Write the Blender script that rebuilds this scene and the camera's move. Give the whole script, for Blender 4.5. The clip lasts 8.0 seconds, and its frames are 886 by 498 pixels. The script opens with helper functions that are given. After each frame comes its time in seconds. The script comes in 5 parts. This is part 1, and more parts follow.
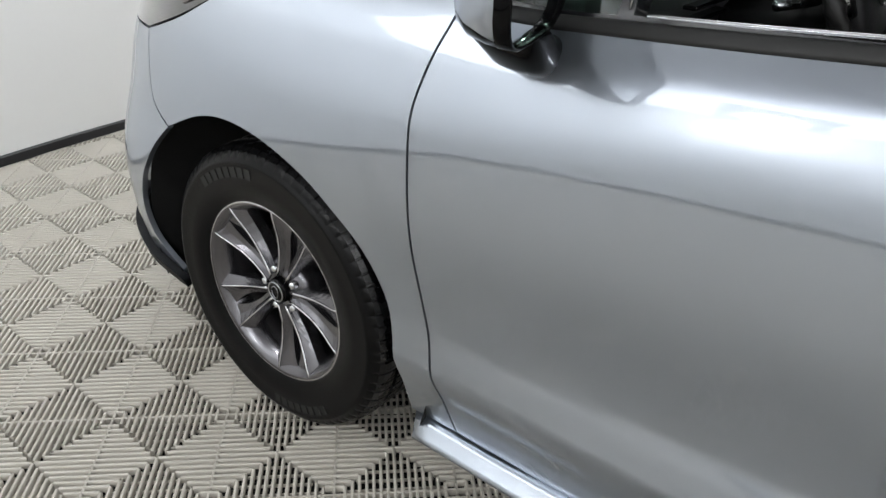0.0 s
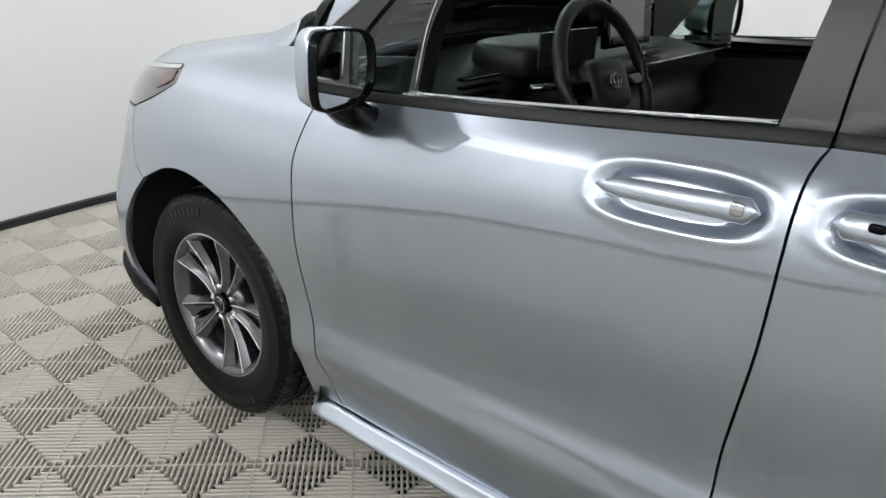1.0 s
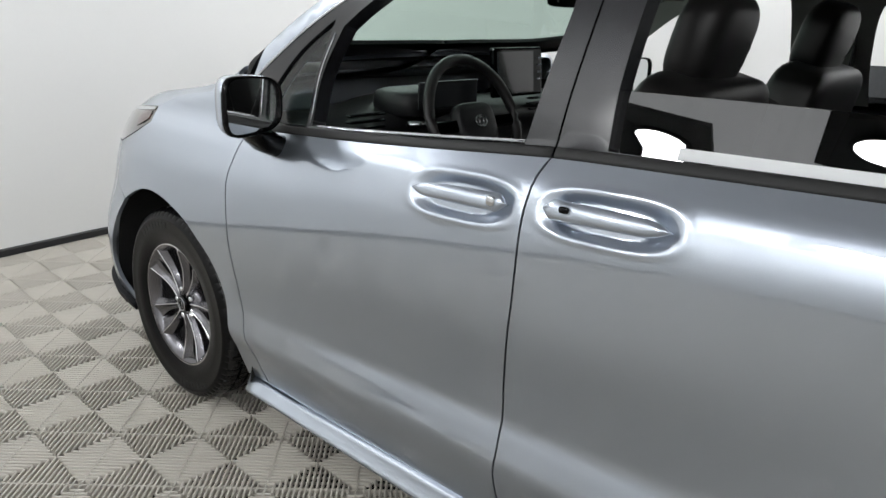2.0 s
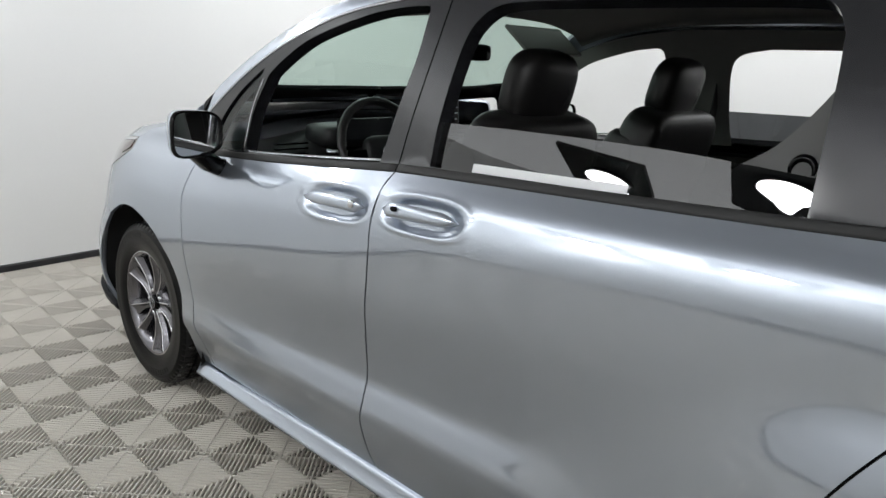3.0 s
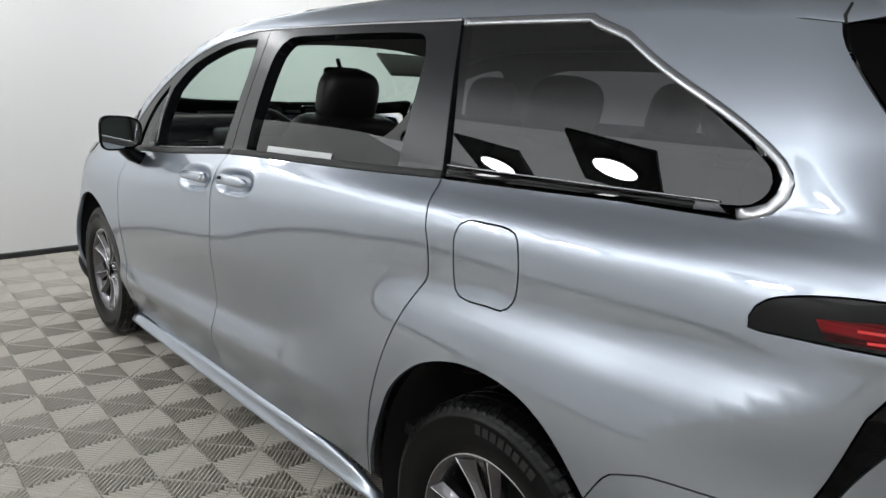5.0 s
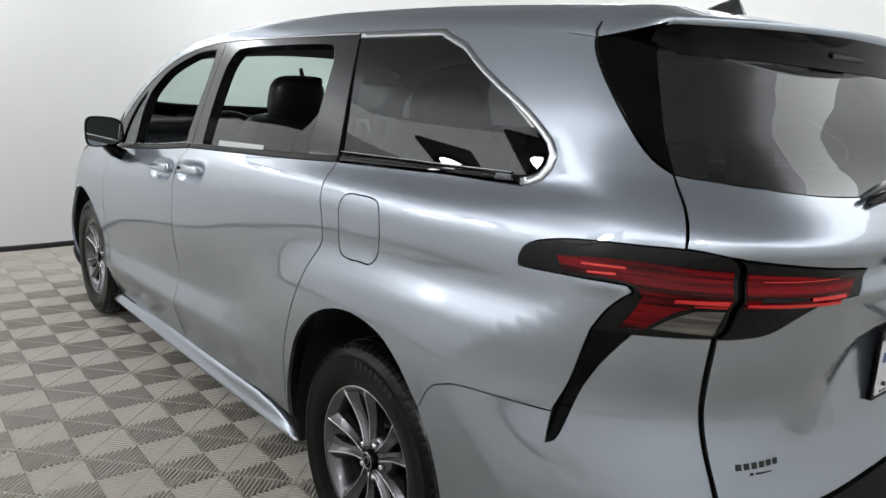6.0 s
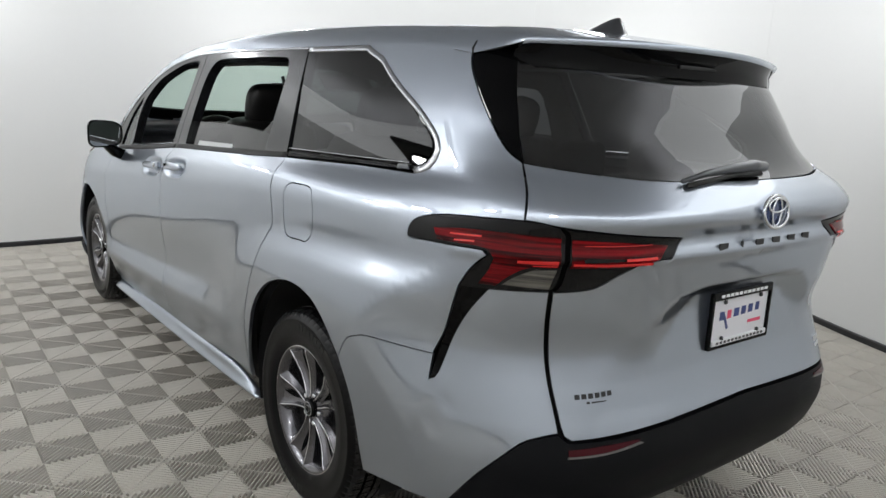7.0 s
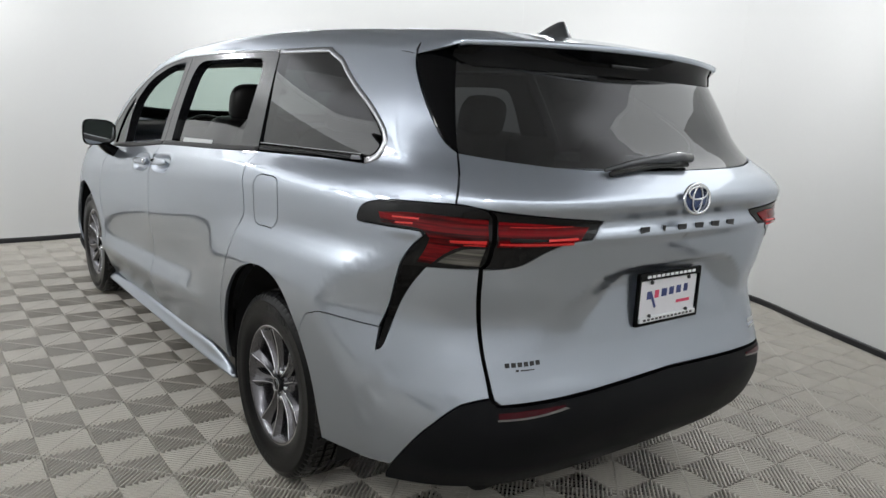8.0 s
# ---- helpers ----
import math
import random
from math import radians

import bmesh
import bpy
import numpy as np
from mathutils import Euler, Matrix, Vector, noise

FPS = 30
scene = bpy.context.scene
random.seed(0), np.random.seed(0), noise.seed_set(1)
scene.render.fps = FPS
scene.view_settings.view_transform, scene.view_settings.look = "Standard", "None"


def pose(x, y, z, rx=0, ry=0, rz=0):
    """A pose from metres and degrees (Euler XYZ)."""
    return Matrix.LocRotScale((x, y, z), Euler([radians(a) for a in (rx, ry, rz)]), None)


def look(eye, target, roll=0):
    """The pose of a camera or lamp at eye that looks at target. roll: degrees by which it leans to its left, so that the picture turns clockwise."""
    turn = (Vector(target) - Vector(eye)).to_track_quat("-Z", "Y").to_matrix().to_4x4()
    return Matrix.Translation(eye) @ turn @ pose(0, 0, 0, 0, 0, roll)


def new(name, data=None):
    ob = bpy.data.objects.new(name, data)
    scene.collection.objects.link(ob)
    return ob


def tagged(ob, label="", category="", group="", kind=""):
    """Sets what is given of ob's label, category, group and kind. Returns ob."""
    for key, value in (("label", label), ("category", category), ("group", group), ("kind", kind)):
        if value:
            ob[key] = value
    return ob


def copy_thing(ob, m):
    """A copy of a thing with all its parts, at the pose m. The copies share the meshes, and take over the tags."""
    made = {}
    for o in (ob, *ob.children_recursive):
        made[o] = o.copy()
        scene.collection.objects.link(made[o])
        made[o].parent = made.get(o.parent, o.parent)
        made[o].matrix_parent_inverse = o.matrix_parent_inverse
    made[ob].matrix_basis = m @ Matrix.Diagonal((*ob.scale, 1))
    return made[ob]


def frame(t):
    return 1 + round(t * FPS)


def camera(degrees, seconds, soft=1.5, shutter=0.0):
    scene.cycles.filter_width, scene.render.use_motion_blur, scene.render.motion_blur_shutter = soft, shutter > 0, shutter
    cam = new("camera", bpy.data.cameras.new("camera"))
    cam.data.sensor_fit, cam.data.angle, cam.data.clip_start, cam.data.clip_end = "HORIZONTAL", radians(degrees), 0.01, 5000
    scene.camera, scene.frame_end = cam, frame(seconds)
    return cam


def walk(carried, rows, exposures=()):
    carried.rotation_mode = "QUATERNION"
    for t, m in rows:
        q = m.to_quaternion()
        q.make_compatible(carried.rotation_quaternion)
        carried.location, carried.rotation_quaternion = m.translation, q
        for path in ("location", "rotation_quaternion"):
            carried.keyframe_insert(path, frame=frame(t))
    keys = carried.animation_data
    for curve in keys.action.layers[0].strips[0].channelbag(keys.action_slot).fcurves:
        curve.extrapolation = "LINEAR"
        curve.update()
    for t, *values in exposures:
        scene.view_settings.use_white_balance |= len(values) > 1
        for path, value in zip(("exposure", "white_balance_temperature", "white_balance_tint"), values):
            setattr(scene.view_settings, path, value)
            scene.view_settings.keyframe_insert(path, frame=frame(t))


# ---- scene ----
cam = camera(62.4, 8.0)
PATH = [
    (0, (1.188, -1.787, 1.314), (0.128, -0.408, 0.326), 2.4),
    (0.5, (1.475, -1.89, 1.376), (0.355, -0.482, 0.502), 2.1),
    (1, (1.781, -1.974, 1.405), (0.605, -0.555, 0.628), 2.1),
    (1.5, (2.083, -2.068, 1.428), (0.859, -0.649, 0.732), 2.3),
    (2, (2.366, -2.06, 1.436), (1.085, -0.66, 0.803), 2.3),
    (2.2, (2.48, -2.045, 1.445), (1.183, -0.65, 0.837), 2.4),
    (3.3, (3.179, -2.14, 1.468), (1.795, -0.784, 0.971), 2.7),
    (3.5, (3.294, -2.122, 1.47), (1.897, -0.778, 0.978), 2.4),
    (4, (3.592, -2.066, 1.46), (2.167, -0.745, 0.99), 2.4),
    (4.2, (3.711, -2.064, 1.465), (2.277, -0.748, 1.004), 2.5),
    (5.3, (4.335, -2.025, 1.447), (2.849, -0.758, 1.011), 2.8),
    (5.5, (4.45, -2.007, 1.435), (2.958, -0.745, 1.01), 2.9),
    (6, (4.735, -2.031, 1.439), (3.225, -0.785, 1.03), 3.1),
    (6.5, (5.019, -2.073, 1.446), (3.496, -0.841, 1.045), 3.1),
    (7, (5.248, -2.036, 1.455), (3.702, -0.831, 1.056), 2.9),
    (7.5, (5.426, -1.993, 1.451), (3.869, -0.803, 1.051), 2.8),
    (8, (5.525, -2.01, 1.442), (3.965, -0.822, 1.052), 2.9),
]
walk(cam, [(t, look(eye, target, roll)) for t, eye, target, roll in PATH], exposures=[(0, 0.42), (2.0, 0.30), (4.0, 0.18), (8.0, 0.04)])

# ---- world and light ----
world = bpy.data.worlds.new("world")
scene.world = world
world.use_nodes = True
world.node_tree.nodes["Background"].inputs[0].default_value = (0.8, 0.85, 0.9, 1)
world.node_tree.nodes["Background"].inputs[1].default_value = 0.05
LAMP_POWER = 42.0
FILL_GLOW = 1.62
COVE_POWER = 5.0


# ---- materials ----
def material(name, color, rough=0.5, metal=0.0, coat=0.0, spec=0.5, grain=0.0, grain_size=200.0, bump=0.0, stain=0.0, stain_size=6.0, emit=None):
    m = bpy.data.materials.new(name)
    m.use_nodes = True
    nt = m.node_tree
    b = nt.nodes["Principled BSDF"]
    b.inputs["Base Color"].default_value = (*color, 1)
    b.inputs["Roughness"].default_value = rough
    b.inputs["Metallic"].default_value = metal
    b.inputs["Coat Weight"].default_value = coat
    b.inputs["Coat Roughness"].default_value = 0.05
    b.inputs["Specular IOR Level"].default_value = spec
    if grain or stain or bump:
        tc = nt.nodes.new("ShaderNodeTexCoord")
        n1, n2 = nt.nodes.new("ShaderNodeTexNoise"), nt.nodes.new("ShaderNodeTexNoise")
        n1.inputs["Scale"].default_value, n2.inputs["Scale"].default_value = grain_size, stain_size
        n1.inputs["Detail"].default_value, n2.inputs["Detail"].default_value = 3, 6
        for n in (n1, n2):
            nt.links.new(tc.outputs["Object"], n.inputs["Vector"])
        a = nt.nodes.new("ShaderNodeMath")
        a.operation = "MULTIPLY_ADD"
        nt.links.new(n1.outputs["Fac"], a.inputs[0])
        a.inputs[1].default_value, a.inputs[2].default_value = 2 * grain, 1 - grain - stain
        s = nt.nodes.new("ShaderNodeMath")
        s.operation = "MULTIPLY_ADD"
        nt.links.new(n2.outputs["Fac"], s.inputs[0])
        s.inputs[1].default_value = 2 * stain
        nt.links.new(a.outputs[0], s.inputs[2])
        mix = nt.nodes.new("ShaderNodeVectorMath")
        mix.operation = "SCALE"
        mix.inputs[0].default_value = color
        nt.links.new(s.outputs[0], mix.inputs["Scale"])
        nt.links.new(mix.outputs[0], b.inputs["Base Color"])
        r = nt.nodes.new("ShaderNodeMath")
        r.operation = "MULTIPLY_ADD"
        nt.links.new(n2.outputs["Fac"], r.inputs[0])
        r.inputs[1].default_value, r.inputs[2].default_value = 0.25 * rough, 0.875 * rough
        nt.links.new(r.outputs[0], b.inputs["Roughness"])
        if bump:
            bp = nt.nodes.new("ShaderNodeBump")
            bp.inputs["Strength"].default_value, bp.inputs["Distance"].default_value = bump, 0.002
            nt.links.new(n1.outputs["Fac"], bp.inputs["Height"])
            nt.links.new(bp.outputs[0], b.inputs["Normal"])
    if emit:
        b.inputs["Emission Color"].default_value = (*emit[0], 1)
        b.inputs["Emission Strength"].default_value = emit[1]
    return m


def glass_material(name, tint, gloss=0.0, rough=0.0):
    """A thin pane: tinted see-through with a mirror coat that grows at grazing angles."""
    m = bpy.data.materials.new(name)
    m.use_nodes = True
    nt = m.node_tree
    nt.nodes.remove(nt.nodes["Principled BSDF"])
    out = nt.nodes["Material Output"]
    tr, gl, mx, fr = (nt.nodes.new("ShaderNode" + k) for k in ("BsdfTransparent", "BsdfGlossy", "MixShader", "LayerWeight"))
    tr.inputs[0].default_value = (*tint, 1)
    gl.inputs[0].default_value = (1, 1, 1, 1)
    gl.inputs["Roughness"].default_value = rough
    fr.inputs["Blend"].default_value = 0.5
    power, add = nt.nodes.new("ShaderNodeMath"), nt.nodes.new("ShaderNodeMath")
    power.operation, add.operation = "POWER", "MULTIPLY_ADD"
    power.inputs[1].default_value = 5.0
    add.inputs[1].default_value, add.inputs[2].default_value = 0.9, 0.06 + gloss
    nt.links.new(fr.outputs["Facing"], power.inputs[0])
    nt.links.new(power.outputs[0], add.inputs[0])
    nt.links.new(add.outputs[0], mx.inputs[0])
    nt.links.new(tr.outputs[0], mx.inputs[1])
    nt.links.new(gl.outputs[0], mx.inputs[2])
    nt.links.new(mx.outputs[0], out.inputs[0])
    return m


PAINT = material("silver_paint", (0.46, 0.505, 0.575), 0.32, 0.92, coat=1.0, grain=0.03, grain_size=2600, stain=0.01, stain_size=3)


def clear_lacquer(m, share, tint, rough):
    """Lets the flakes lie flatter: a share of sharper gloss over the metallic ground."""
    nt = m.node_tree
    b = nt.nodes["Principled BSDF"]
    b.inputs["Coat IOR"].default_value, b.inputs["Coat Roughness"].default_value = 1.6, 0.015
    gl, mx = nt.nodes.new("ShaderNodeBsdfGlossy"), nt.nodes.new("ShaderNodeMixShader")
    gl.inputs[0].default_value = (*tint, 1)
    gl.inputs["Roughness"].default_value = rough
    mx.inputs[0].default_value = share
    nt.links.new(b.outputs[0], mx.inputs[1])
    nt.links.new(gl.outputs[0], mx.inputs[2])
    nt.links.new(mx.outputs[0], nt.nodes["Material Output"].inputs[0])


clear_lacquer(PAINT, 0.30, (0.54, 0.585, 0.65), 0.045)
WHITE_WALL = material("white_wall", (0.78, 0.78, 0.77), 0.6, grain=0.01, grain_size=60, stain=0.02, stain_size=0.8, bump=0.05)
# The soffit's emission is added as soft fill light.
SOFFIT_FILL = material("soffit_fill_glow", (0.62, 0.62, 0.63), 0.7, stain=0.02, stain_size=1.0, emit=((0.95, 0.98, 1.0), FILL_GLOW))
CEILING_WHITE = material("white_ceiling", (0.52, 0.52, 0.53), 0.8, stain=0.03, stain_size=1.0)
COVE_GLOW = material("cove_light", (0.9, 0.9, 0.9), 0.5, emit=((0.97, 0.985, 1.0), COVE_POWER))
BLACK_TRIM = material("black_baseboard", (0.015, 0.015, 0.017), 0.5, stain=0.15, stain_size=9)
GLOSS_BLACK = material("gloss_black", (0.0015, 0.0015, 0.0018), 0.04, spec=0.16)
PILLAR_BLACK = material("satin_black_film", (0.014, 0.0145, 0.017), 0.17, spec=0.6, grain=0.05, grain_size=900, stain=0.1)
PLASTIC = material("dark_grey_plastic", (0.006, 0.0064, 0.0075), 0.5, spec=0.12, grain=0.12, grain_size=700, bump=0.25, stain=0.08)
# Near-black for gaps, wells and underside: deep shade put into the colour.
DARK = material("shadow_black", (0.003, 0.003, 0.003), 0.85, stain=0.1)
RUBBER = material("black_rubber_seal", (0.012, 0.012, 0.012), 0.6, grain=0.08)
TYRE = material("tyre_rubber", (0.0030, 0.0030, 0.0033), 0.30, spec=0.18, grain=0.15, grain_size=350, bump=0.15, stain=0.2, stain_size=11)
TREAD = material("tyre_tread", (0.005, 0.005, 0.0055), 0.27, spec=0.5, grain=0.15, grain_size=250, stain=0.25, stain_size=14)
AERIAL = material("dark_grey_lacquer", (0.075, 0.078, 0.085), 0.3, 0.4, coat=0.6, stain=0.05)
ALLOY = material("grey_alloy", (0.15, 0.146, 0.158), 0.26, 0.9, coat=0.6, grain=0.05, grain_size=1500, stain=0.04)
BRIGHT = material("pale_edge_alloy", (0.74, 0.74, 0.76), 0.18, 1.0)
CHROME = material("chrome", (0.75, 0.76, 0.78), 0.06, 1.0)
DULL_CHROME = material("satin_chrome", (0.47, 0.48, 0.50), 0.22, 1.0)
STEEL = material("brake_steel", (0.25, 0.24, 0.23), 0.4, 1.0, grain=0.15, grain_size=90, stain=0.15)
RED_LENS = material("red_lens", (0.11, 0.002, 0.005), 0.06, spec=0.18, coat=0.1)
RED_BRIGHT = material("red_light_guide", (0.78, 0.030, 0.028), 0.25, coat=0.4)


def ribbed_lens(m, low, high):
    """Fine level ribs behind a lens."""
    nt = m.node_tree
    tc, mp, no, cr = (nt.nodes.new("ShaderNode" + k) for k in ("TexCoord", "Mapping", "TexNoise", "ValToRGB"))
    mp.inputs["Scale"].default_value = (3, 3, 95)
    no.inputs["Scale"].default_value, no.inputs["Detail"].default_value = 1.0, 4
    cr.color_ramp.elements[0].position, cr.color_ramp.elements[1].position = 0.38, 0.68
    cr.color_ramp.elements[0].color, cr.color_ramp.elements[1].color = (*low, 1), (*high, 1)
    for a, b in ((tc.outputs["Object"], mp.inputs["Vector"]), (mp.outputs[0], no.inputs["Vector"]), (no.outputs["Fac"], cr.inputs[0]), (cr.outputs[0], nt.nodes["Principled BSDF"].inputs["Base Color"])):
        nt.links.new(a, b)


ribbed_lens(RED_LENS, (0.022, 0.0006, 0.001), (0.26, 0.003, 0.007))
DARK_RED = material("dark_red_reflector", (0.055, 0.004, 0.008), 0.25, spec=0.25, coat=0.1)
SMOKE_LENS = material("smoked_lens", (0.004, 0.004, 0.0045), 0.08, spec=0.32)
CLEAR_LENS = material("clear_lens", (0.15, 0.145, 0.13), 0.12, 0.3, coat=1.0, grain=0.25, grain_size=60)
ribbed_lens(CLEAR_LENS, (0.015, 0.015, 0.014), (0.20, 0.185, 0.16))
AMBER = material("amber_lens", (0.07, 0.014, 0.008), 0.2, coat=1.0)
LEATHER = material("black_leather", (0.013, 0.012, 0.012), 0.42, grain=0.15, grain_size=420, bump=0.3, stain=0.1)
DASH = material("soft_black_plastic", (0.012, 0.012, 0.013), 0.5, grain=0.12, grain_size=600, bump=0.25)
TRIM_GREY = material("grey_door_trim", (0.07, 0.07, 0.068), 0.6, grain=0.08, grain_size=400, stain=0.05)
HEADLINER = material("grey_headliner", (0.17, 0.165, 0.155), 0.9, grain=0.06, grain_size=900)
CARPET = material("dark_carpet", (0.02, 0.02, 0.02), 0.95, grain=0.3, grain_size=500)
SCREEN = material("screen_glass", (0.03, 0.032, 0.035), 0.12, coat=0.5)
PAPER = material("white_paper", (0.78, 0.79, 0.80), 0.6, stain=0.02)
WHITE_PLATE = material("white_plate", (0.80, 0.79, 0.82), 0.35, coat=0.3)
INK_BLUE = material("blue_ink", (0.05, 0.07, 0.22), 0.4)
INK_RED = material("red_ink", (0.75, 0.08, 0.16), 0.4)
INK_BLACK = material("black_ink", (0.02, 0.02, 0.022), 0.35)
INK_GREY = material("pale_grey_ink", (0.55, 0.56, 0.6), 0.4)
EMBLEM_BLUE = material("blue_enamel", (0.05, 0.08, 0.20), 0.15, 0.5, coat=0.5)
TILE = material("ribbed_grey_plastic", (0.47, 0.442, 0.392), 0.34, grain=0.10, grain_size=220, stain=0.13, stain_size=3.5, bump=0.1)
UNDERFLOOR = material("shade_under_tiles", (0.005, 0.005, 0.0045), 0.9, stain=0.2)
LAMP_GLOW = material("lamp_diffuser", (0.9, 0.9, 0.9), 0.5, emit=((0.97, 0.985, 1.0), LAMP_POWER))
LAMP_BLACK = material("lamp_black", (0.012, 0.012, 0.012), 0.6, stain=0.1)
CLEAR_GLASS = glass_material("green_glass", (0.63, 0.77, 0.70))
PRIVACY = glass_material("privacy_glass", (0.06, 0.064, 0.066), 0.0)
SLIDE_GLASS = glass_material("tinted_glass", (0.10, 0.105, 0.11), 0.01)
REAR_GLASS = glass_material("rear_privacy_glass", (0.045, 0.048, 0.050), 0.025)
MIRROR = material("mirror_glass", (0.85, 0.87, 0.88), 0.01, 1.0)


# ---- mesh helpers ----
def linked(name, me, mats, parent=None, label="", smooth=True):
    for m in mats if isinstance(mats, (list, tuple)) else [mats]:
        me.materials.append(m)
    if smooth:
        me.polygons.foreach_set("use_smooth", [True] * len(me.polygons))
    ob = new(name, me)
    if parent is not None:
        ob.parent = parent
    return tagged(ob, label)


def part(name, bm, mat, parent=None, label="", smooth=False):
    me = bpy.data.meshes.new(name)
    bm.normal_update()
    bm.to_mesh(me)
    bm.free()
    return linked(name, me, mat, parent, label, smooth)


def block(size, at=(0, 0, 0), bevel=0.0, turn=None, segments=2):
    bm = bmesh.new()
    bmesh.ops.create_cube(bm, size=1)
    for v in bm.verts:
        v.co = Vector((v.co.x * size[0], v.co.y * size[1], v.co.z * size[2]))
    if bevel:
        bmesh.ops.bevel(bm, geom=bm.edges[:] + bm.verts[:], offset=bevel, segments=segments, affect="EDGES", profile=0.6)
    m = Matrix.Translation(at) @ (turn or Matrix())
    bmesh.ops.transform(bm, matrix=m, verts=bm.verts)
    return bm


def merged(*bms):
    out = bmesh.new()
    for b in bms:
        me = bpy.data.meshes.new("tmp")
        b.to_mesh(me)
        b.free()
        out.from_mesh(me)
        bpy.data.meshes.remove(me)
    return out


def lathe(profile, n=64, axis="y", closed=False):
    """profile: (radius, along axis) points; turned round the axis."""
    bm = bmesh.new()
    rings = []
    for k in range(n):
        a = 2 * math.pi * k / n
        ring = []
        for r, h in profile:
            c, s = r * math.cos(a), r * math.sin(a)
            ring.append(bm.verts.new((c, h, s) if axis == "y" else (c, s, h)))
        rings.append(ring)
    m = len(profile)
    for k in range(n):
        a, b = rings[k], rings[(k + 1) % n]
        for i in range(m if closed else m - 1):
            j = (i + 1) % m
            bm.faces.new((a[i], a[j], b[j], b[i]))
    bmesh.ops.recalc_face_normals(bm, faces=bm.faces)
    return bm


def tube(points, radius, n=8, closed=False):
    """A round bar along points; radius may be a list."""
    pts = [Vector(p) for p in points]
    rad = radius if isinstance(radius, (list, tuple)) else [radius] * len(pts)
    bm = bmesh.new()
    rings = []
    up = Vector((0, 0, 1))
    for i, p in enumerate(pts):
        a = pts[i - 1] if (i or closed) else p
        b = pts[(i + 1) % len(pts)] if (closed or i < len(pts) - 1) else p
        d = (b - a).normalized()
        side = d.cross(up)
        if side.length < 1e-3:
            side = d.cross(Vector((1, 0, 0)))
        side.normalize()
        top = side.cross(d)
        rings.append([bm.verts.new(p + rad[i] * (math.cos(t) * side + math.sin(t) * top)) for t in [2 * math.pi * k / n for k in range(n)]])
    for i in range(len(rings) - (0 if closed else 1)):
        a, b = rings[i], rings[(i + 1) % len(rings)]
        for k in range(n):
            bm.faces.new((a[k], a[(k + 1) % n], b[(k + 1) % n], b[k]))
    if not closed:
        bm.faces.new(rings[0][::-1])
        bm.faces.new(rings[-1])
    bmesh.ops.recalc_face_normals(bm, faces=bm.faces)
    return bm


def loft(sections, caps=True, closed=True):
    """Rings of equal length joined in order."""
    bm = bmesh.new()
    rings = [[bm.verts.new(p) for p in s] for s in sections]
    n = len(rings[0])
    for a, b in zip(rings, rings[1:]):
        for k in range(n if closed else n - 1):
            bm.faces.new((a[k], a[(k + 1) % n], b[(k + 1) % n], b[k]))
    if caps:
        bm.faces.new(rings[0][::-1])
        bm.faces.new(rings[-1])
    bmesh.ops.recalc_face_normals(bm, faces=bm.faces)
    return bm


def pillow(size, at=(0, 0, 0), turn=None, power=0.35, n=20, m=10):
    """A padded block: a sphere squared off."""
    bm = bmesh.new()
    bmesh.ops.create_uvsphere(bm, u_segments=n, v_segments=m, radius=1)
    for v in bm.verts:
        v.co = Vector([math.copysign(abs(c) ** power, c) * s / 2 for c, s in zip(v.co, size)])
    bmesh.ops.transform(bm, matrix=Matrix.Translation(at) @ (turn or Matrix()), verts=bm.verts)
    return bm

# ---- the van's outer skin: one smooth solid, from sections along its length ----
ZR = np.array([-0.95, -0.7, -0.35, 0.0, 0.3, 0.46, 0.7, 1.0, 1.25, 1.5, 1.9, 2.4, 2.9, 3.3, 3.7, 4.0, 4.3])
ZH = np.array([0.89, 1.02, 1.105, 1.160, 1.225, 1.33, 1.475, 1.61, 1.675, 1.705, 1.728, 1.738, 1.730, 1.713, 1.682, 1.65, 1.60])
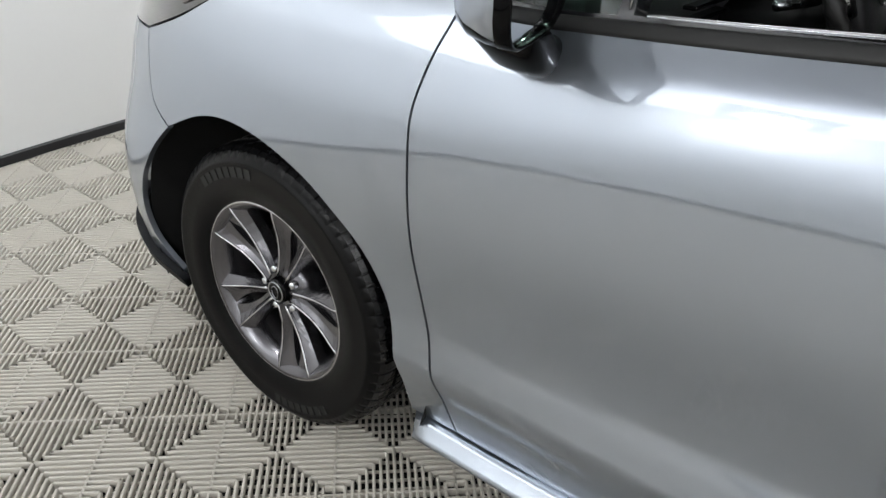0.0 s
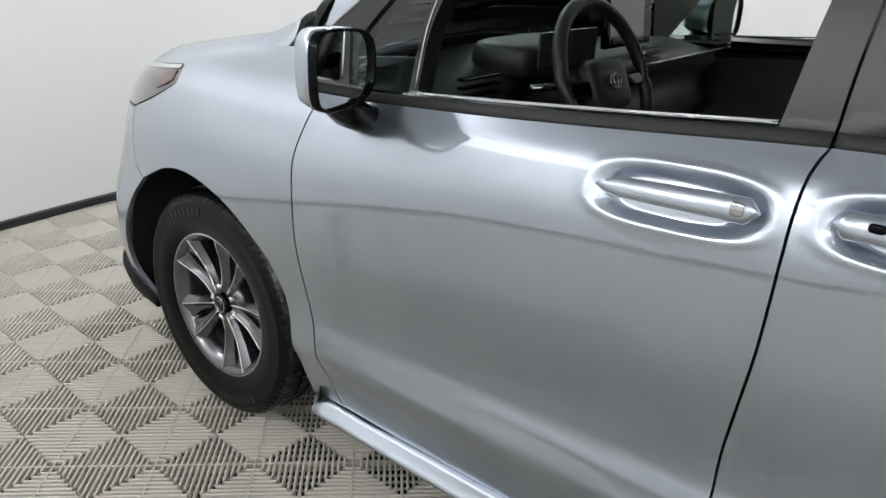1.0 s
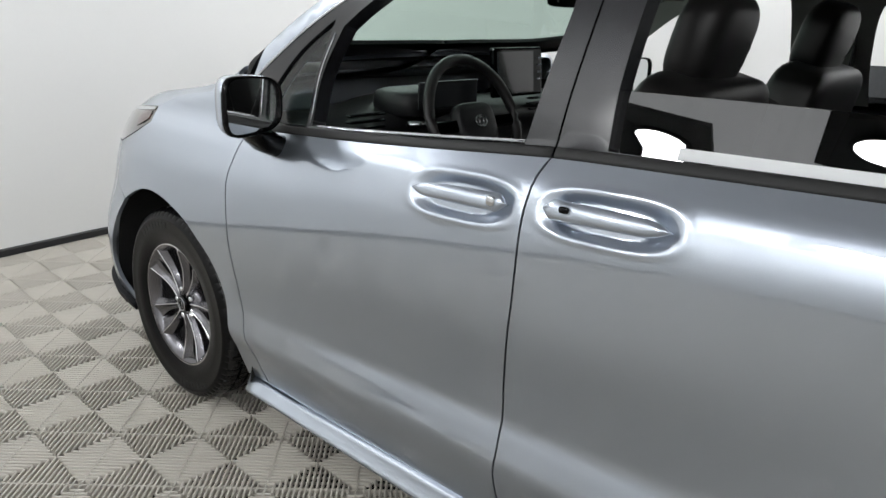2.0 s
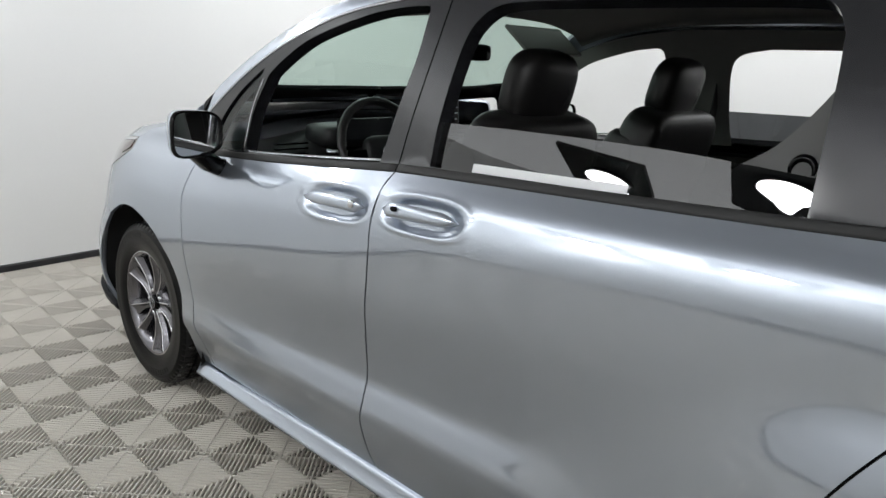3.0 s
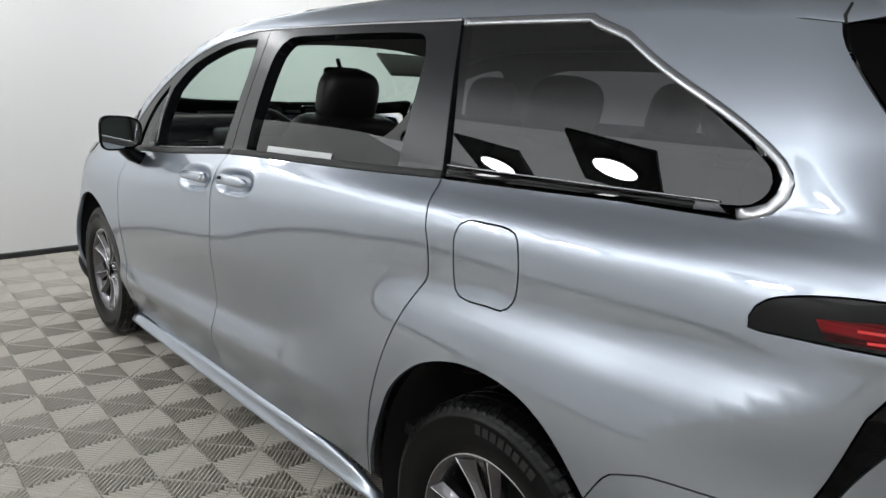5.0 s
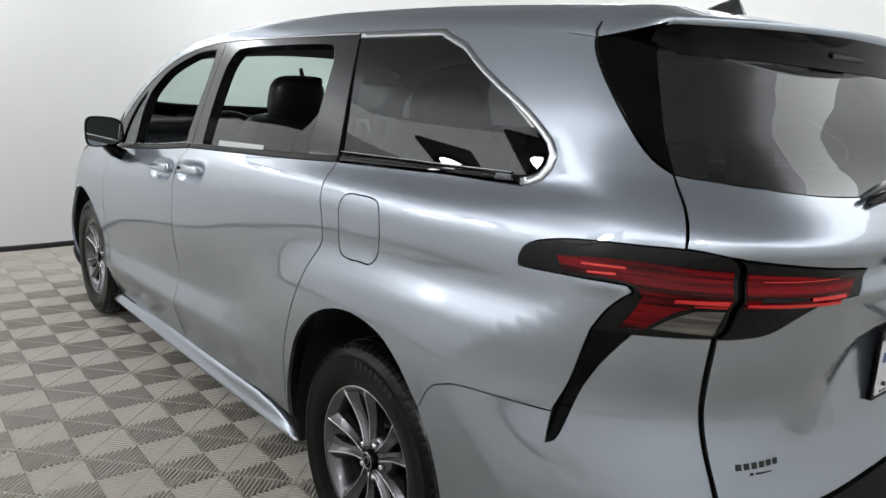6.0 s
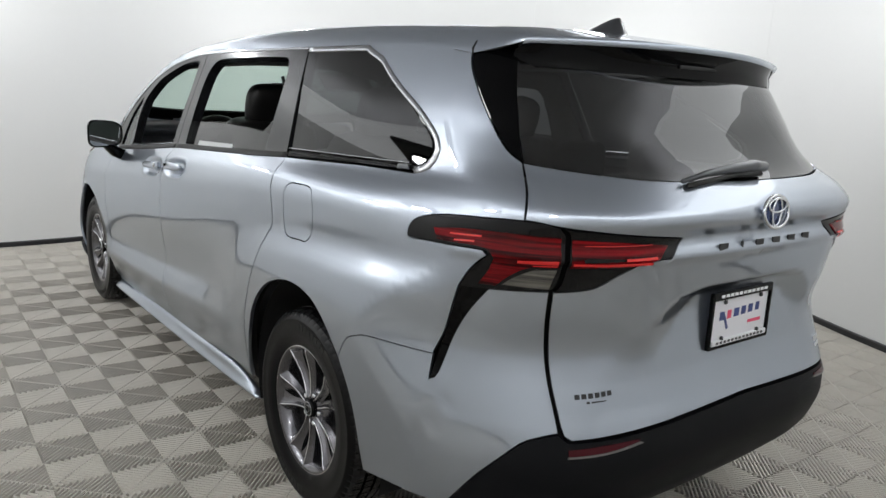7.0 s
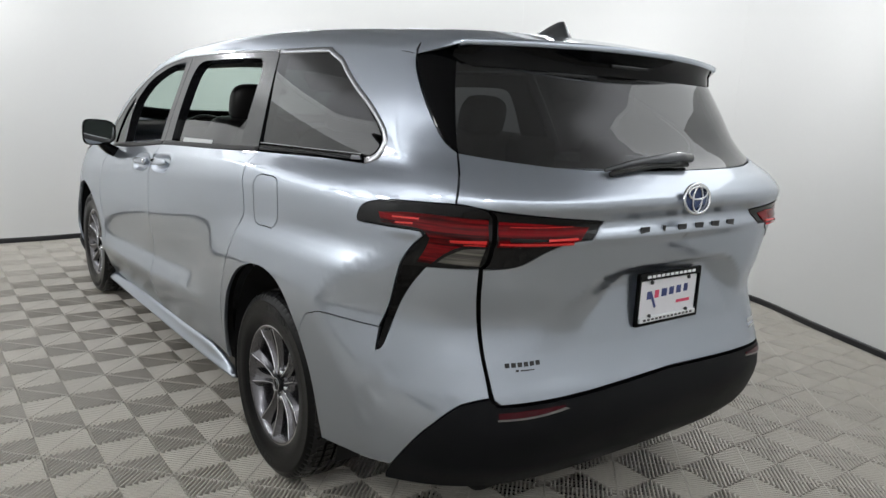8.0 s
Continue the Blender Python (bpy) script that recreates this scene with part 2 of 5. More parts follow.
# stations: x, then height and half width of ten lines from sill to cant rail
SECTIONS = [
    (-0.95, (.27, .66), (.36, .70), (.45, .72), (.56, .73), (.70, .72), (.82, .70), (.90, .66), (.97, .61), (1.2, .55), (1.6, .48)),
    (-0.55, (.27, .885), (.36, .905), (.45, .912), (.56, .905), (.72, .88), (.88, .85), (.99, .81), (1.07, .76), (1.3, .71), (1.6, .60)),
    (-0.20, (.27, .885), (.36, .915), (.45, .93), (.56, .938), (.73, .942), (.87, .928), (.995, .887), (1.08, .835), (1.3, .77), (1.6, .66)),
    (0.10, (.27, .89), (.36, .925), (.44, .945), (.54, .95), (.73, .956), (.88, .945), (.99, .907), (1.08, .855), (1.3, .80), (1.6, .72)),
    (0.47, (.25, .875), (.35, .914), (.437, .946), (.52, .938), (.75, .952), (.90, .944), (1.0, .908), (1.09, .862), (1.33, .81), (1.6, .735)),
    (1.00, (.25, .872), (.35, .908), (.450, .941), (.540, .9175), (.80, .947), (.955, .941), (1.055, .910), (1.135, .856), (1.38, .792), (1.62, .725)),
    (1.54, (.25, .872), (.35, .905), (.472, .937), (.570, .908), (.84, .943), (.995, .9395), (1.10, .910), (1.18, .854), (1.40, .783), (1.62, .704)),
    (2.05, (.25, .874), (.36, .905), (.510, .943), (.615, .913), (.90, .938), (1.035, .9400), (1.125, .914), (1.20, .854), (1.41, .786), (1.62, .708)),
    (2.45, (.25, .872), (.38, .912), (.555, .952), (.80, .934), (1.0, .9380), (1.075, .9385), (1.15, .914), (1.215, .853), (1.42, .785), (1.62, .708)),
    (2.80, (.25, .882), (.42, .931), (.74, .968), (.98, .932), (1.045, .9335), (1.10, .934), (1.165, .914), (1.225, .852), (1.42, .784), (1.62, .706)),
    (3.30, (.27, .905), (.42, .937), (.76, .972), (1.01, .920), (1.07, .921), (1.125, .919), (1.185, .892), (1.24, .833), (1.42, .775), (1.62, .70)),
    (3.70, (.27, .868), (.42, .902), (.76, .938), (1.03, .884), (1.08, .884), (1.13, .878), (1.205, .845), (1.27, .800), (1.43, .750), (1.62, .68)),
    (4.00, (.27, .825), (.42, .862), (.76, .895), (1.02, .845), (1.07, .835), (1.12, .82), (1.20, .79), (1.27, .765), (1.43, .72), (1.62, .65)),
    (4.30, (.27, .80), (.42, .83), (.76, .85), (1.02, .80), (1.07, .79), (1.12, .78), (1.20, .75), (1.27, .73), (1.43, .69), (1.62, .62)),
]
X0, X1, DX, Z0, Z1, DZ = -1.2, 4.5, 0.02, 0.1, 1.9, 0.01


def step(a, b, v):
    t = np.clip((v - a) / (b - a), 0, 1)
    return t * t * (3 - 2 * t)


def pchip(xs, ys, q):
    """Monotone cubic through (xs, ys), straight beyond the ends."""
    xs, ys, q = np.asarray(xs, float), np.asarray(ys, float), np.asarray(q, float)
    h, d = np.diff(xs), np.diff(ys) / np.diff(xs)
    m = np.zeros_like(ys)
    m[0], m[-1] = d[0], d[-1]
    for i in range(1, len(xs) - 1):
        if d[i - 1] * d[i] > 0:
            a, b = 2 * h[i] + h[i - 1], h[i] + 2 * h[i - 1]
            m[i] = (a + b) / (a / d[i - 1] + b / d[i])
    i = np.clip(np.searchsorted(xs, q) - 1, 0, len(xs) - 2)
    t = (q - xs[i]) / h[i]
    mid = ((1 + 2 * t) * (1 - t) ** 2 * ys[i] + t * (1 - t) ** 2 * h[i] * m[i] + t * t * (3 - 2 * t) * ys[i + 1] + t * t * (t - 1) * h[i] * m[i + 1])
    return np.where(q < xs[0], ys[0] + m[0] * (q - xs[0]), np.where(q > xs[-1], ys[-1] + m[-1] * (q - xs[-1]), mid))


def blur(g, sigma, axis):
    n = int(3 * sigma) + 1
    k = np.exp(-0.5 * (np.arange(-n, n + 1) / sigma) ** 2)
    pad = [(0, 0), (0, 0)]
    pad[axis] = (n, n)
    return np.apply_along_axis(lambda a: np.convolve(a, k / k.sum(), "valid"), axis, np.pad(g, pad, "edge"))


def width_table():
    gx, gz = np.arange(X0, X1 + DX / 2, DX), np.arange(Z0, Z1 + DZ / 2, DZ)
    st = np.array([s[0] for s in SECTIONS])
    zs = np.array([[p[0] for p in s[1:]] for s in SECTIONS])
    ws = np.array([[p[1] for p in s[1:]] for s in SECTIONS])
    # one more line just above the belt, so that the glass keeps an even lean
    lean = 0.97 * (ws[:, 7] - ws[:, 8]) / (zs[:, 8] - zs[:, 7])
    ws = np.insert(ws, 8, ws[:, 7] - 0.022 * lean, axis=1)
    zs = np.insert(zs, 8, zs[:, 7] + 0.022, axis=1)
    # a crisp crease: the surface turns within a finger's width above the lower line
    full = step(2.3, 2.8, st)
    mid_w = ws[:, 2] + (ws[:, 3] - ws[:, 2]) * (0.6 - 0.27 * full)
    mid_z = zs[:, 2] + 0.6 * (zs[:, 3] - zs[:, 2])
    ws, zs = np.insert(ws, 3, mid_w, axis=1), np.insert(zs, 3, mid_z, axis=1)
    fall = (1.15 - full) * (ws[:, 2] - ws[:, 3]) / (zs[:, 3] - zs[:, 2])
    ws = np.insert(ws, 3, ws[:, 2] - 0.012 * fall, axis=1)
    zs = np.insert(zs, 3, zs[:, 2] + 0.012, axis=1)
    zi = np.array([pchip(st, zs[:, k], gx) for k in range(zs.shape[1])]).T
    wi = np.array([pchip(st, ws[:, k], gx) for k in range(ws.shape[1])]).T
    g = np.array([pchip(zi[i], wi[i], gz) for i in range(len(gx))])
    return blur(blur(g, 5.0, 0), 0.55, 1)


WIDTH = width_table()
gx_ = np.arange(-1.6, 4.8, 0.02)
ROOF = blur(pchip(ZR, ZH, gx_)[:, None], 4.0, 0)[:, 0]


def cubic(g, u):
    i = np.clip(np.floor(u).astype(int), 1, len(g) - 3)
    t = np.clip(u - i, 0, 1)
    a, b, c, d = g[i - 1], g[i], g[i + 1], g[i + 2]
    return b + 0.5 * t * (c - a + t * (2 * a - 5 * b + 4 * c - d + t * (3 * (b - c) + d - a)))


def half_width(x, z):
    fx, fz = (x - X0) / DX, (z - Z0) / DZ
    i = np.clip(np.floor(fx).astype(int), 1, WIDTH.shape[0] - 3)
    j = np.clip(np.floor(fz).astype(int), 1, WIDTH.shape[1] - 3)
    t, s = np.clip(fx - i, 0, 1), np.clip(fz - j, 0, 1)
    cols = []
    for dj in (-1, 0, 1, 2):
        a, b, c, d = (WIDTH[i + k, j + dj] for k in (-1, 0, 1, 2))
        cols.append(b + 0.5 * t * (c - a + t * (2 * a - 5 * b + 4 * c - d + t * (3 * (b - c) + d - a))))
    a, b, c, d = cols
    return b + 0.5 * s * (c - a + s * (2 * a - 5 * b + 4 * c - d + s * (3 * (b - c) + d - a)))


REAR_Z = [0.2, 0.30, 0.40, 0.52, 0.60, 0.68, 0.75, 0.82, 0.95, 1.03, 1.064, 1.078, 1.12, 1.18, 1.235, 1.30, 1.45, 1.60, 1.75]
REAR_X = [3.98, 4.06, 4.145, 4.18, 4.165, 4.138, 4.124, 4.122, 4.130, 4.144, 4.152, 4.167, 4.157, 4.176, 4.135, 4.035, 3.93, 3.835, 3.74]


gz_ = np.arange(0.0, 2.0, 0.005)
REAR = pchip(REAR_Z, REAR_X, gz_)
FRONT = pchip([0.2, 0.35, 0.55, 0.75, 0.9, 1.2], [-0.86, -0.93, -0.95, -0.93, -0.86, -0.5], gz_)


def rear_x(y, z):
    w = np.abs(y)
    up = step(1.2, 1.4, z)
    x = cubic(REAR, z / 0.005) - 0.06 * w**2 - 0.70 * w**6 - up * (0.05 * w**2 + 0.05 * w**4)
    # hollow between the window ledge and the ridge, deepest in the middle
    x = x - 0.012 * np.exp(-(((z - 1.128) / 0.026) ** 2)) * (1 - step(0.28, 0.62, w))
    # hollow cheeks below the lamps
    x = x - 0.024 * np.exp(-(((z - 0.82) / 0.085) ** 2)) * step(0.36, 0.58, w)
    # sunk field round the number plate: slanting cheeks that spread towards its foot, and a sharp brow
    foot = np.interp(z, [0.60, 0.66, 0.74, 0.80, 0.88, 0.95, 0.975], [0.50, 0.462, 0.412, 0.366, 0.297, 0.205, 0.13])
    cheek = np.clip((foot + 0.155 - w) / 0.155, 0, 1)
    deep = 0.034 * np.clip((z - 0.63) / 0.27, 0, 1) * (1 - step(0.952, 0.986, z))
    return x - deep * (0.7 * cheek + 0.3 * cheek * cheek * (3 - 2 * cheek))


def front_x(y, z):
    w = np.abs(y)
    return cubic(FRONT, z / 0.005) + 0.16 * w**2 + (0.42 + 0.13 * step(0.5, 0.78, z)) * w**6


def smax(a, b, k):
    h = np.clip(0.5 + 0.5 * (a - b) / k, 0, 1)
    return b + (a - b) * h + k * h * (1 - h)


def skin(x, y, z):
    """Below 0 inside the van, above 0 outside."""
    w = np.abs(y)
    top = z - (cubic(ROOF, (x + 1.6) / 0.02) - 0.035 * (w / 0.7) ** 2 * (0.5 + 0.5 * step(0.9, 1.8, x)))
    # hollow corner behind the fin, with a crease where the bumper swells out again
    crease = np.clip(0.573 + 1.34 * (x - 3.733), 0.5, 0.80)
    hollow = np.clip((1.0 - z) / (1.0 - crease), 0, 1) * step(crease - 0.075, crease + 0.005, z) * step(3.765, 3.83, x + 0.35 * np.clip(0.75 - z, 0, 0.3))
    f = smax(w - half_width(x, z) + 0.042 * hollow, top, 0.055)
    f = smax(f, x - rear_x(y, z), 0.03 + 0.10 * step(1.0, 1.3, z))
    return smax(f, front_x(y, z) - x, 0.10 + 0.12 * step(0.5, 0.78, z))


def chart(u, z):
    """Rays out of the van for the side and rear: u is x along the flank, then bends round the corner; past it, -y grows inward."""
    a = np.clip((u - 3.2) / 0.7, 0, np.pi / 2)
    b = np.clip((0.0 - u) / 0.7, 0, np.pi / 2)
    past = np.clip(u - (3.2 + 0.35 * np.pi), 0, None)
    before = np.clip(-0.35 * np.pi - u, 0, None)
    o = np.stack([np.clip(u, 0.0, 3.2), -0.35 + past + before, z], -1)
    d = np.stack([np.sin(a) - np.sin(b), -np.cos(a) * np.cos(b), np.zeros_like(u)], -1)
    return o, d


def meet(o, d, far=1.6):
    lo, hi = np.zeros(len(o)), np.full(len(o), far)
    for _ in range(24):
        mid = (lo + hi) / 2
        p = o + mid[:, None] * d
        out = skin(p[:, 0], p[:, 1], p[:, 2]) > 0
        hi, lo = np.where(out, mid, hi), np.where(out, lo, mid)
    return o + hi[:, None] * d


def slope(p, e=0.004):
    n = np.stack([skin(*(p + e * k).T) - skin(*(p - e * k).T) for k in np.eye(3)], -1)
    return n / np.linalg.norm(n, axis=1)[:, None]


def on_side(uz):
    uz = np.asarray(uz, float)
    return meet(*chart(uz[:, 0], uz[:, 1]))


def on_top(xy):
    xy = np.asarray(xy, float)
    o = np.stack([xy[:, 0], xy[:, 1], np.full(len(xy), 0.6)], -1)
    return meet(o, np.tile([0.0, 0, 1.0], (len(xy), 1)))

# ---- panels laid on the skin ----
def curve(points, step_=0.02):
    """A smooth open line through points, evenly stepped."""
    p = np.asarray(points, float)
    if len(p) < 3:
        q = p
    else:
        e = np.vstack([2 * p[0] - p[1], p, 2 * p[-1] - p[-2]])
        q = []
        for i in range(1, len(e) - 2):
            a, b, c, d = e[i - 1 : i + 3]
            for t in np.linspace(0, 1, 12, endpoint=False):
                q.append(b + 0.5 * t * (c - a + t * (2 * a - 5 * b + 4 * c - d + t * (3 * (b - c) + d - a))))
        q = np.vstack([q, p[-1]])
    s = np.r_[0, np.cumsum(np.linalg.norm(np.diff(q, axis=0), axis=1))]
    n = max(2, int(round(s[-1] / step_)) + 1)
    w = np.linspace(0, s[-1], n)
    return np.stack([np.interp(w, s, q[:, k]) for k in (0, 1)], -1)


def loop(edges, step_=0.02, gap=0.0, flat=None):
    """Edges (each a smooth line) end to end as a closed outline, drawn in by gap; flat: a chart value along which it is not drawn in."""
    pts = np.vstack([curve(e, step_)[:-1] for e in edges])
    area = 0.5 * np.sum(pts[:, 0] * np.roll(pts[:, 1], -1) - np.roll(pts[:, 0], -1) * pts[:, 1])
    if area < 0:
        pts = pts[::-1]
    if gap:
        t = np.roll(pts, -1, 0) - np.roll(pts, 1, 0)
        t /= np.linalg.norm(t, axis=1)[:, None] + 1e-9
        moved = pts + gap * np.stack([-t[:, 1], t[:, 0]], -1)
        if flat is not None:
            on = np.abs(pts[:, 0] - flat) < 1e-6
            moved[on, 0] = flat
        pts = moved
    return pts


def inside(poly, q):
    x, y = q[:, 0], q[:, 1]
    c = np.zeros(len(q), bool)
    for (x1, y1), (x2, y2) in zip(poly, np.roll(poly, -1, 0)):
        c ^= ((y1 > y) != (y2 > y)) & (x < (x2 - x1) * (y - y1) / (y2 - y1 + 1e-12) + x1)
    return c


def near(poly, q):
    d = np.full(len(q), 9.0)
    for a, b in zip(poly, np.roll(poly, -1, 0)):
        ab = b - a
        t = np.clip(((q - a) @ ab) / (ab @ ab + 1e-12), 0, 1)
        d = np.minimum(d, np.linalg.norm(q - a - t[:, None] * ab, axis=1))
    return d


from mathutils.geometry import delaunay_2d_cdt


def roof_chart(q):
    """x along the van, and the turn in radians up from the left, round a line 1.15 m up."""
    o = np.stack([q[:, 0], 0 * q[:, 0], np.full(len(q), 1.15)], -1)
    d = np.stack([0 * q[:, 0], -np.cos(q[:, 1]), np.sin(q[:, 1])], -1)
    return meet(o, d, 1.2)


PANE_LEAN, PANE_BOW = 0.335, 0.10


def even_pane():
    """A smooth surface for the side glass: an even lean, and a gentle bow along the van."""
    gx = np.linspace(1.5, 3.3, 40)
    w = -on_side(np.stack([gx, 0 * gx + 1.4], -1))[:, 1]
    return np.polyfit(gx[gx < 3.2] - 2.0, w[gx < 3.2], 3)


PANE = even_pane()


def on_pane(q, lean=PANE_LEAN, yaw=0.0):
    """Side glass: u runs as on the side, the surface is the even one."""
    p = on_side(q)
    v = p[:, 2] - 1.4
    p[:, 1] = -(np.polyval(PANE, p[:, 0] - 2.0) + yaw * (p[:, 0] - 2.1) - lean * v - PANE_BOW * v * v)
    return p


def on_sliding_pane(q):
    return on_pane(q, 0.362, 0.018)


CHARTS = {"side": on_side, "top": on_top, "roof": roof_chart, "pane": on_pane, "sliding_pane": on_sliding_pane}


def panel(name, edges, mat, parent, label="", kind="side", holes=(), grid=0.035, step_=0.02, gap=0.0025, depth=0.014, lift=0.0, dish=None, flip=False, both=False, flat=None, fine=None):
    """A sheet of the skin inside an outline, with turned-in edges. dish: sinks (u, v) points by metres. flip: on the right side. both: left and right halves in one."""
    outer = loop(edges, step_, gap, flat)
    rings = [outer] + [loop(h, step_, -gap) for h in holes]
    lo, hi = outer.min(0), outer.max(0)
    gu, gv = np.meshgrid(np.arange(lo[0] + grid / 2, hi[0], grid), np.arange(lo[1] + grid / 2, hi[1], grid))
    q = np.stack([gu.ravel(), gv.ravel()], -1)
    if fine:
        a, b, c, d, g = fine
        fu, fv = np.meshgrid(np.arange(a, c, g), np.arange(b, d, g))
        q = q[(q[:, 0] < a - g) | (q[:, 0] > c) | (q[:, 1] < b - g) | (q[:, 1] > d)]
        q = np.vstack([q, np.stack([fu.ravel(), fv.ravel()], -1)])
    q = q[inside(outer, q)]
    for r in rings:
        q = q[near(r, q) > (0.006 if fine else 0.45 * min(grid, 2 * step_))] if len(q) else q
    for r in rings[1:]:
        q = q[~inside(r, q)] if len(q) else q
    pts = np.vstack(rings + [q])
    cons, base = [], 0
    for r in rings:
        cons += [(base + i, base + (i + 1) % len(r)) for i in range(len(r))]
        base += len(r)
    v2, _, f2, _, _, _ = delaunay_2d_cdt([Vector(p) for p in pts], cons, [], 1, 1e-6)
    v2 = np.array([(p.x, p.y) for p in v2])
    cen = np.array([v2[list(f)].mean(0) for f in f2])
    keep = inside(outer, cen)
    for r in rings[1:]:
        keep &= ~inside(r, cen)
    faces = [tuple(f) for f, k in zip(f2, keep) if k]
    lay = CHARTS[kind]

    def place(p):
        w = lay(p)
        n = slope(w)
        h = lift - (dish(p) if dish else 0)
        return w + n * np.broadcast_to(h, len(p))[:, None]

    P = place(v2)
    e = 0.002
    du, dv = place(v2 + [e, 0]) - place(v2 - [e, 0]), place(v2 + [0, e]) - place(v2 - [0, e])
    N = np.cross(du, dv)
    N /= np.linalg.norm(N, axis=1)[:, None] + 1e-12
    S = slope(lay(v2))
    N *= np.sign(np.sum(N * S, 1))[:, None]
    if flip:
        P, N = P * [1, -1, 1], N * [1, -1, 1]
    used = sorted({i for f in faces for i in f})
    index = {o: k for k, o in enumerate(used)}
    verts, norms = [tuple(P[i]) for i in used], [tuple(N[i]) for i in used]
    tris = []
    for f in faces:
        a, b, c = (np.array(P[i]) for i in f[:3])
        ok = np.dot(np.cross(b - a, c - a), N[f[0]]) > 0
        g = tuple(index[i] for i in f)
        tris.append(g if ok else g[::-1])
    # rim
    count = {}
    for f in tris:
        for a, b in zip(f, f[1:] + f[:1]):
            count[(a, b)] = count.get((a, b), 0) + 1
    rim = [(a, b) for a, b in count if (b, a) not in count]
    if flat is not None:
        rim = [(a, b) for a, b in rim if not (abs(verts[a][1]) < 2e-4 and abs(verts[b][1]) < 2e-4)]
    n_top = len(tris)
    if depth:
        low = {}
        for a, b in rim:
            for k in (a, b):
                if k not in low:
                    low[k] = len(verts), len(verts) + 1
                    p, n = np.array(verts[k]), np.array(norms[k])
                    verts.append(tuple(p))
                    verts.append(tuple(p - n * depth))
                    norms += [None, None]
            tris.append((low[b][0], low[a][0], low[a][1], low[b][1]))
    if both:
        m = len(verts)
        verts += [(x, -y, z) for x, y, z in verts]
        norms += [None if n is None else (n[0], -n[1], n[2]) for n in norms]
        tris += [tuple(i + m for i in f)[::-1] for f in tris]
    me = bpy.data.meshes.new(name)
    me.from_pydata(verts, [], tris)
    ob = linked(name, me, mat, parent, label)
    me.update()
    flat_n = [None] * len(verts)
    for f in me.polygons:
        for i in f.vertices:
            if norms[i] is None:
                v = np.array(f.normal)
                flat_n[i] = v if flat_n[i] is None else flat_n[i] + v
    full = [tuple(norms[i]) if norms[i] is not None else tuple(flat_n[i] / (np.linalg.norm(flat_n[i]) + 1e-9)) if flat_n[i] is not None else (0, 0, 1) for i in range(len(verts))]
    me.normals_split_custom_set_from_vertices(full)
    return ob


def strip(name, line, width, mat, parent, label="", kind="side", lift=0.004, thick=0.006, flip=False, step_=0.03):
    """A raised moulding along a line on the skin; width across it."""
    p = curve(line, step_)
    t = np.gradient(p, axis=0)
    t /= np.linalg.norm(t, axis=1)[:, None]
    nrm = np.stack([-t[:, 1], t[:, 0]], -1)
    lay = CHARTS[kind]
    rows = []
    for off, up in ((-0.5, -thick), (-0.5, 0.5 * lift), (-0.3, lift), (0.3, lift), (0.5, 0.5 * lift), (0.5, -thick)):
        w = lay(p + nrm * off * width)
        rows.append(w + slope(w) * up)
    rows = np.array(rows)
    if flip:
        rows = rows * [1, -1, 1]
    secs = [[tuple(rows[k][i]) for k in range(len(rows))] for i in range(len(p))]
    return part(name, loft(secs), mat, parent, label, True)

# ---- the room ----
def room_outline():
    pts = [(-2.02, -1.9), (-2.05, -1.0), (-2.12, -0.2), (-2.12, 0.8), (-1.9, 1.9), (-1.2, 2.9), (0.1, 3.5), (1.3, 3.66), (2.4, 3.5), (3.2, 3.14), (4.2, 2.7), (5.6, 2.1), (6.7, 1.1), (7.1, -0.2), (6.9, -1.6), (6.3, -2.9), (5.0, -3.7), (2.0, -3.95), (-0.8, -3.8), (-1.75, -2.95)]
    p = np.array(pts)
    out = []
    n = len(p)
    for i in range(n):
        a, b, c, d = p[i - 1], p[i], p[(i + 1) % n], p[(i + 2) % n]
        for t in np.linspace(0, 1, 6, endpoint=False):
            out.append(b + 0.5 * t * (c - a + t * (2 * a - 5 * b + 4 * c - d + t * (3 * (b - c) + d - a))))
    return np.array(out)


HEIGHT = 2.66
RIM = room_outline()
out_n = np.roll(RIM, -1, 0) - np.roll(RIM, 1, 0)
out_n = np.stack([out_n[:, 1], -out_n[:, 0]], -1) / np.linalg.norm(out_n, axis=1)[:, None]
if np.sum(out_n * (RIM - RIM.mean(0))) < 0:
    out_n = -out_n


def ring_wall(name, profile, mat, kind="structure", label="", smooth=True):
    """profile: (outward, z) points, carried round the room."""
    secs = [[tuple([*(p + n * o), z]) for o, z in profile] for p, n in zip(RIM, out_n)]
    bm = bmesh.new()
    rows = [[bm.verts.new(v) for v in s] for s in secs]
    m = len(profile)
    for i in range(len(rows)):
        a, b = rows[i], rows[(i + 1) % len(rows)]
        for k in range(m):
            bm.faces.new((a[k], b[k], b[(k + 1) % m], a[(k + 1) % m]))
    bmesh.ops.recalc_face_normals(bm, faces=bm.faces)
    ob = part(name, bm, mat, None, "", smooth)
    return tagged(ob, label, kind=kind)


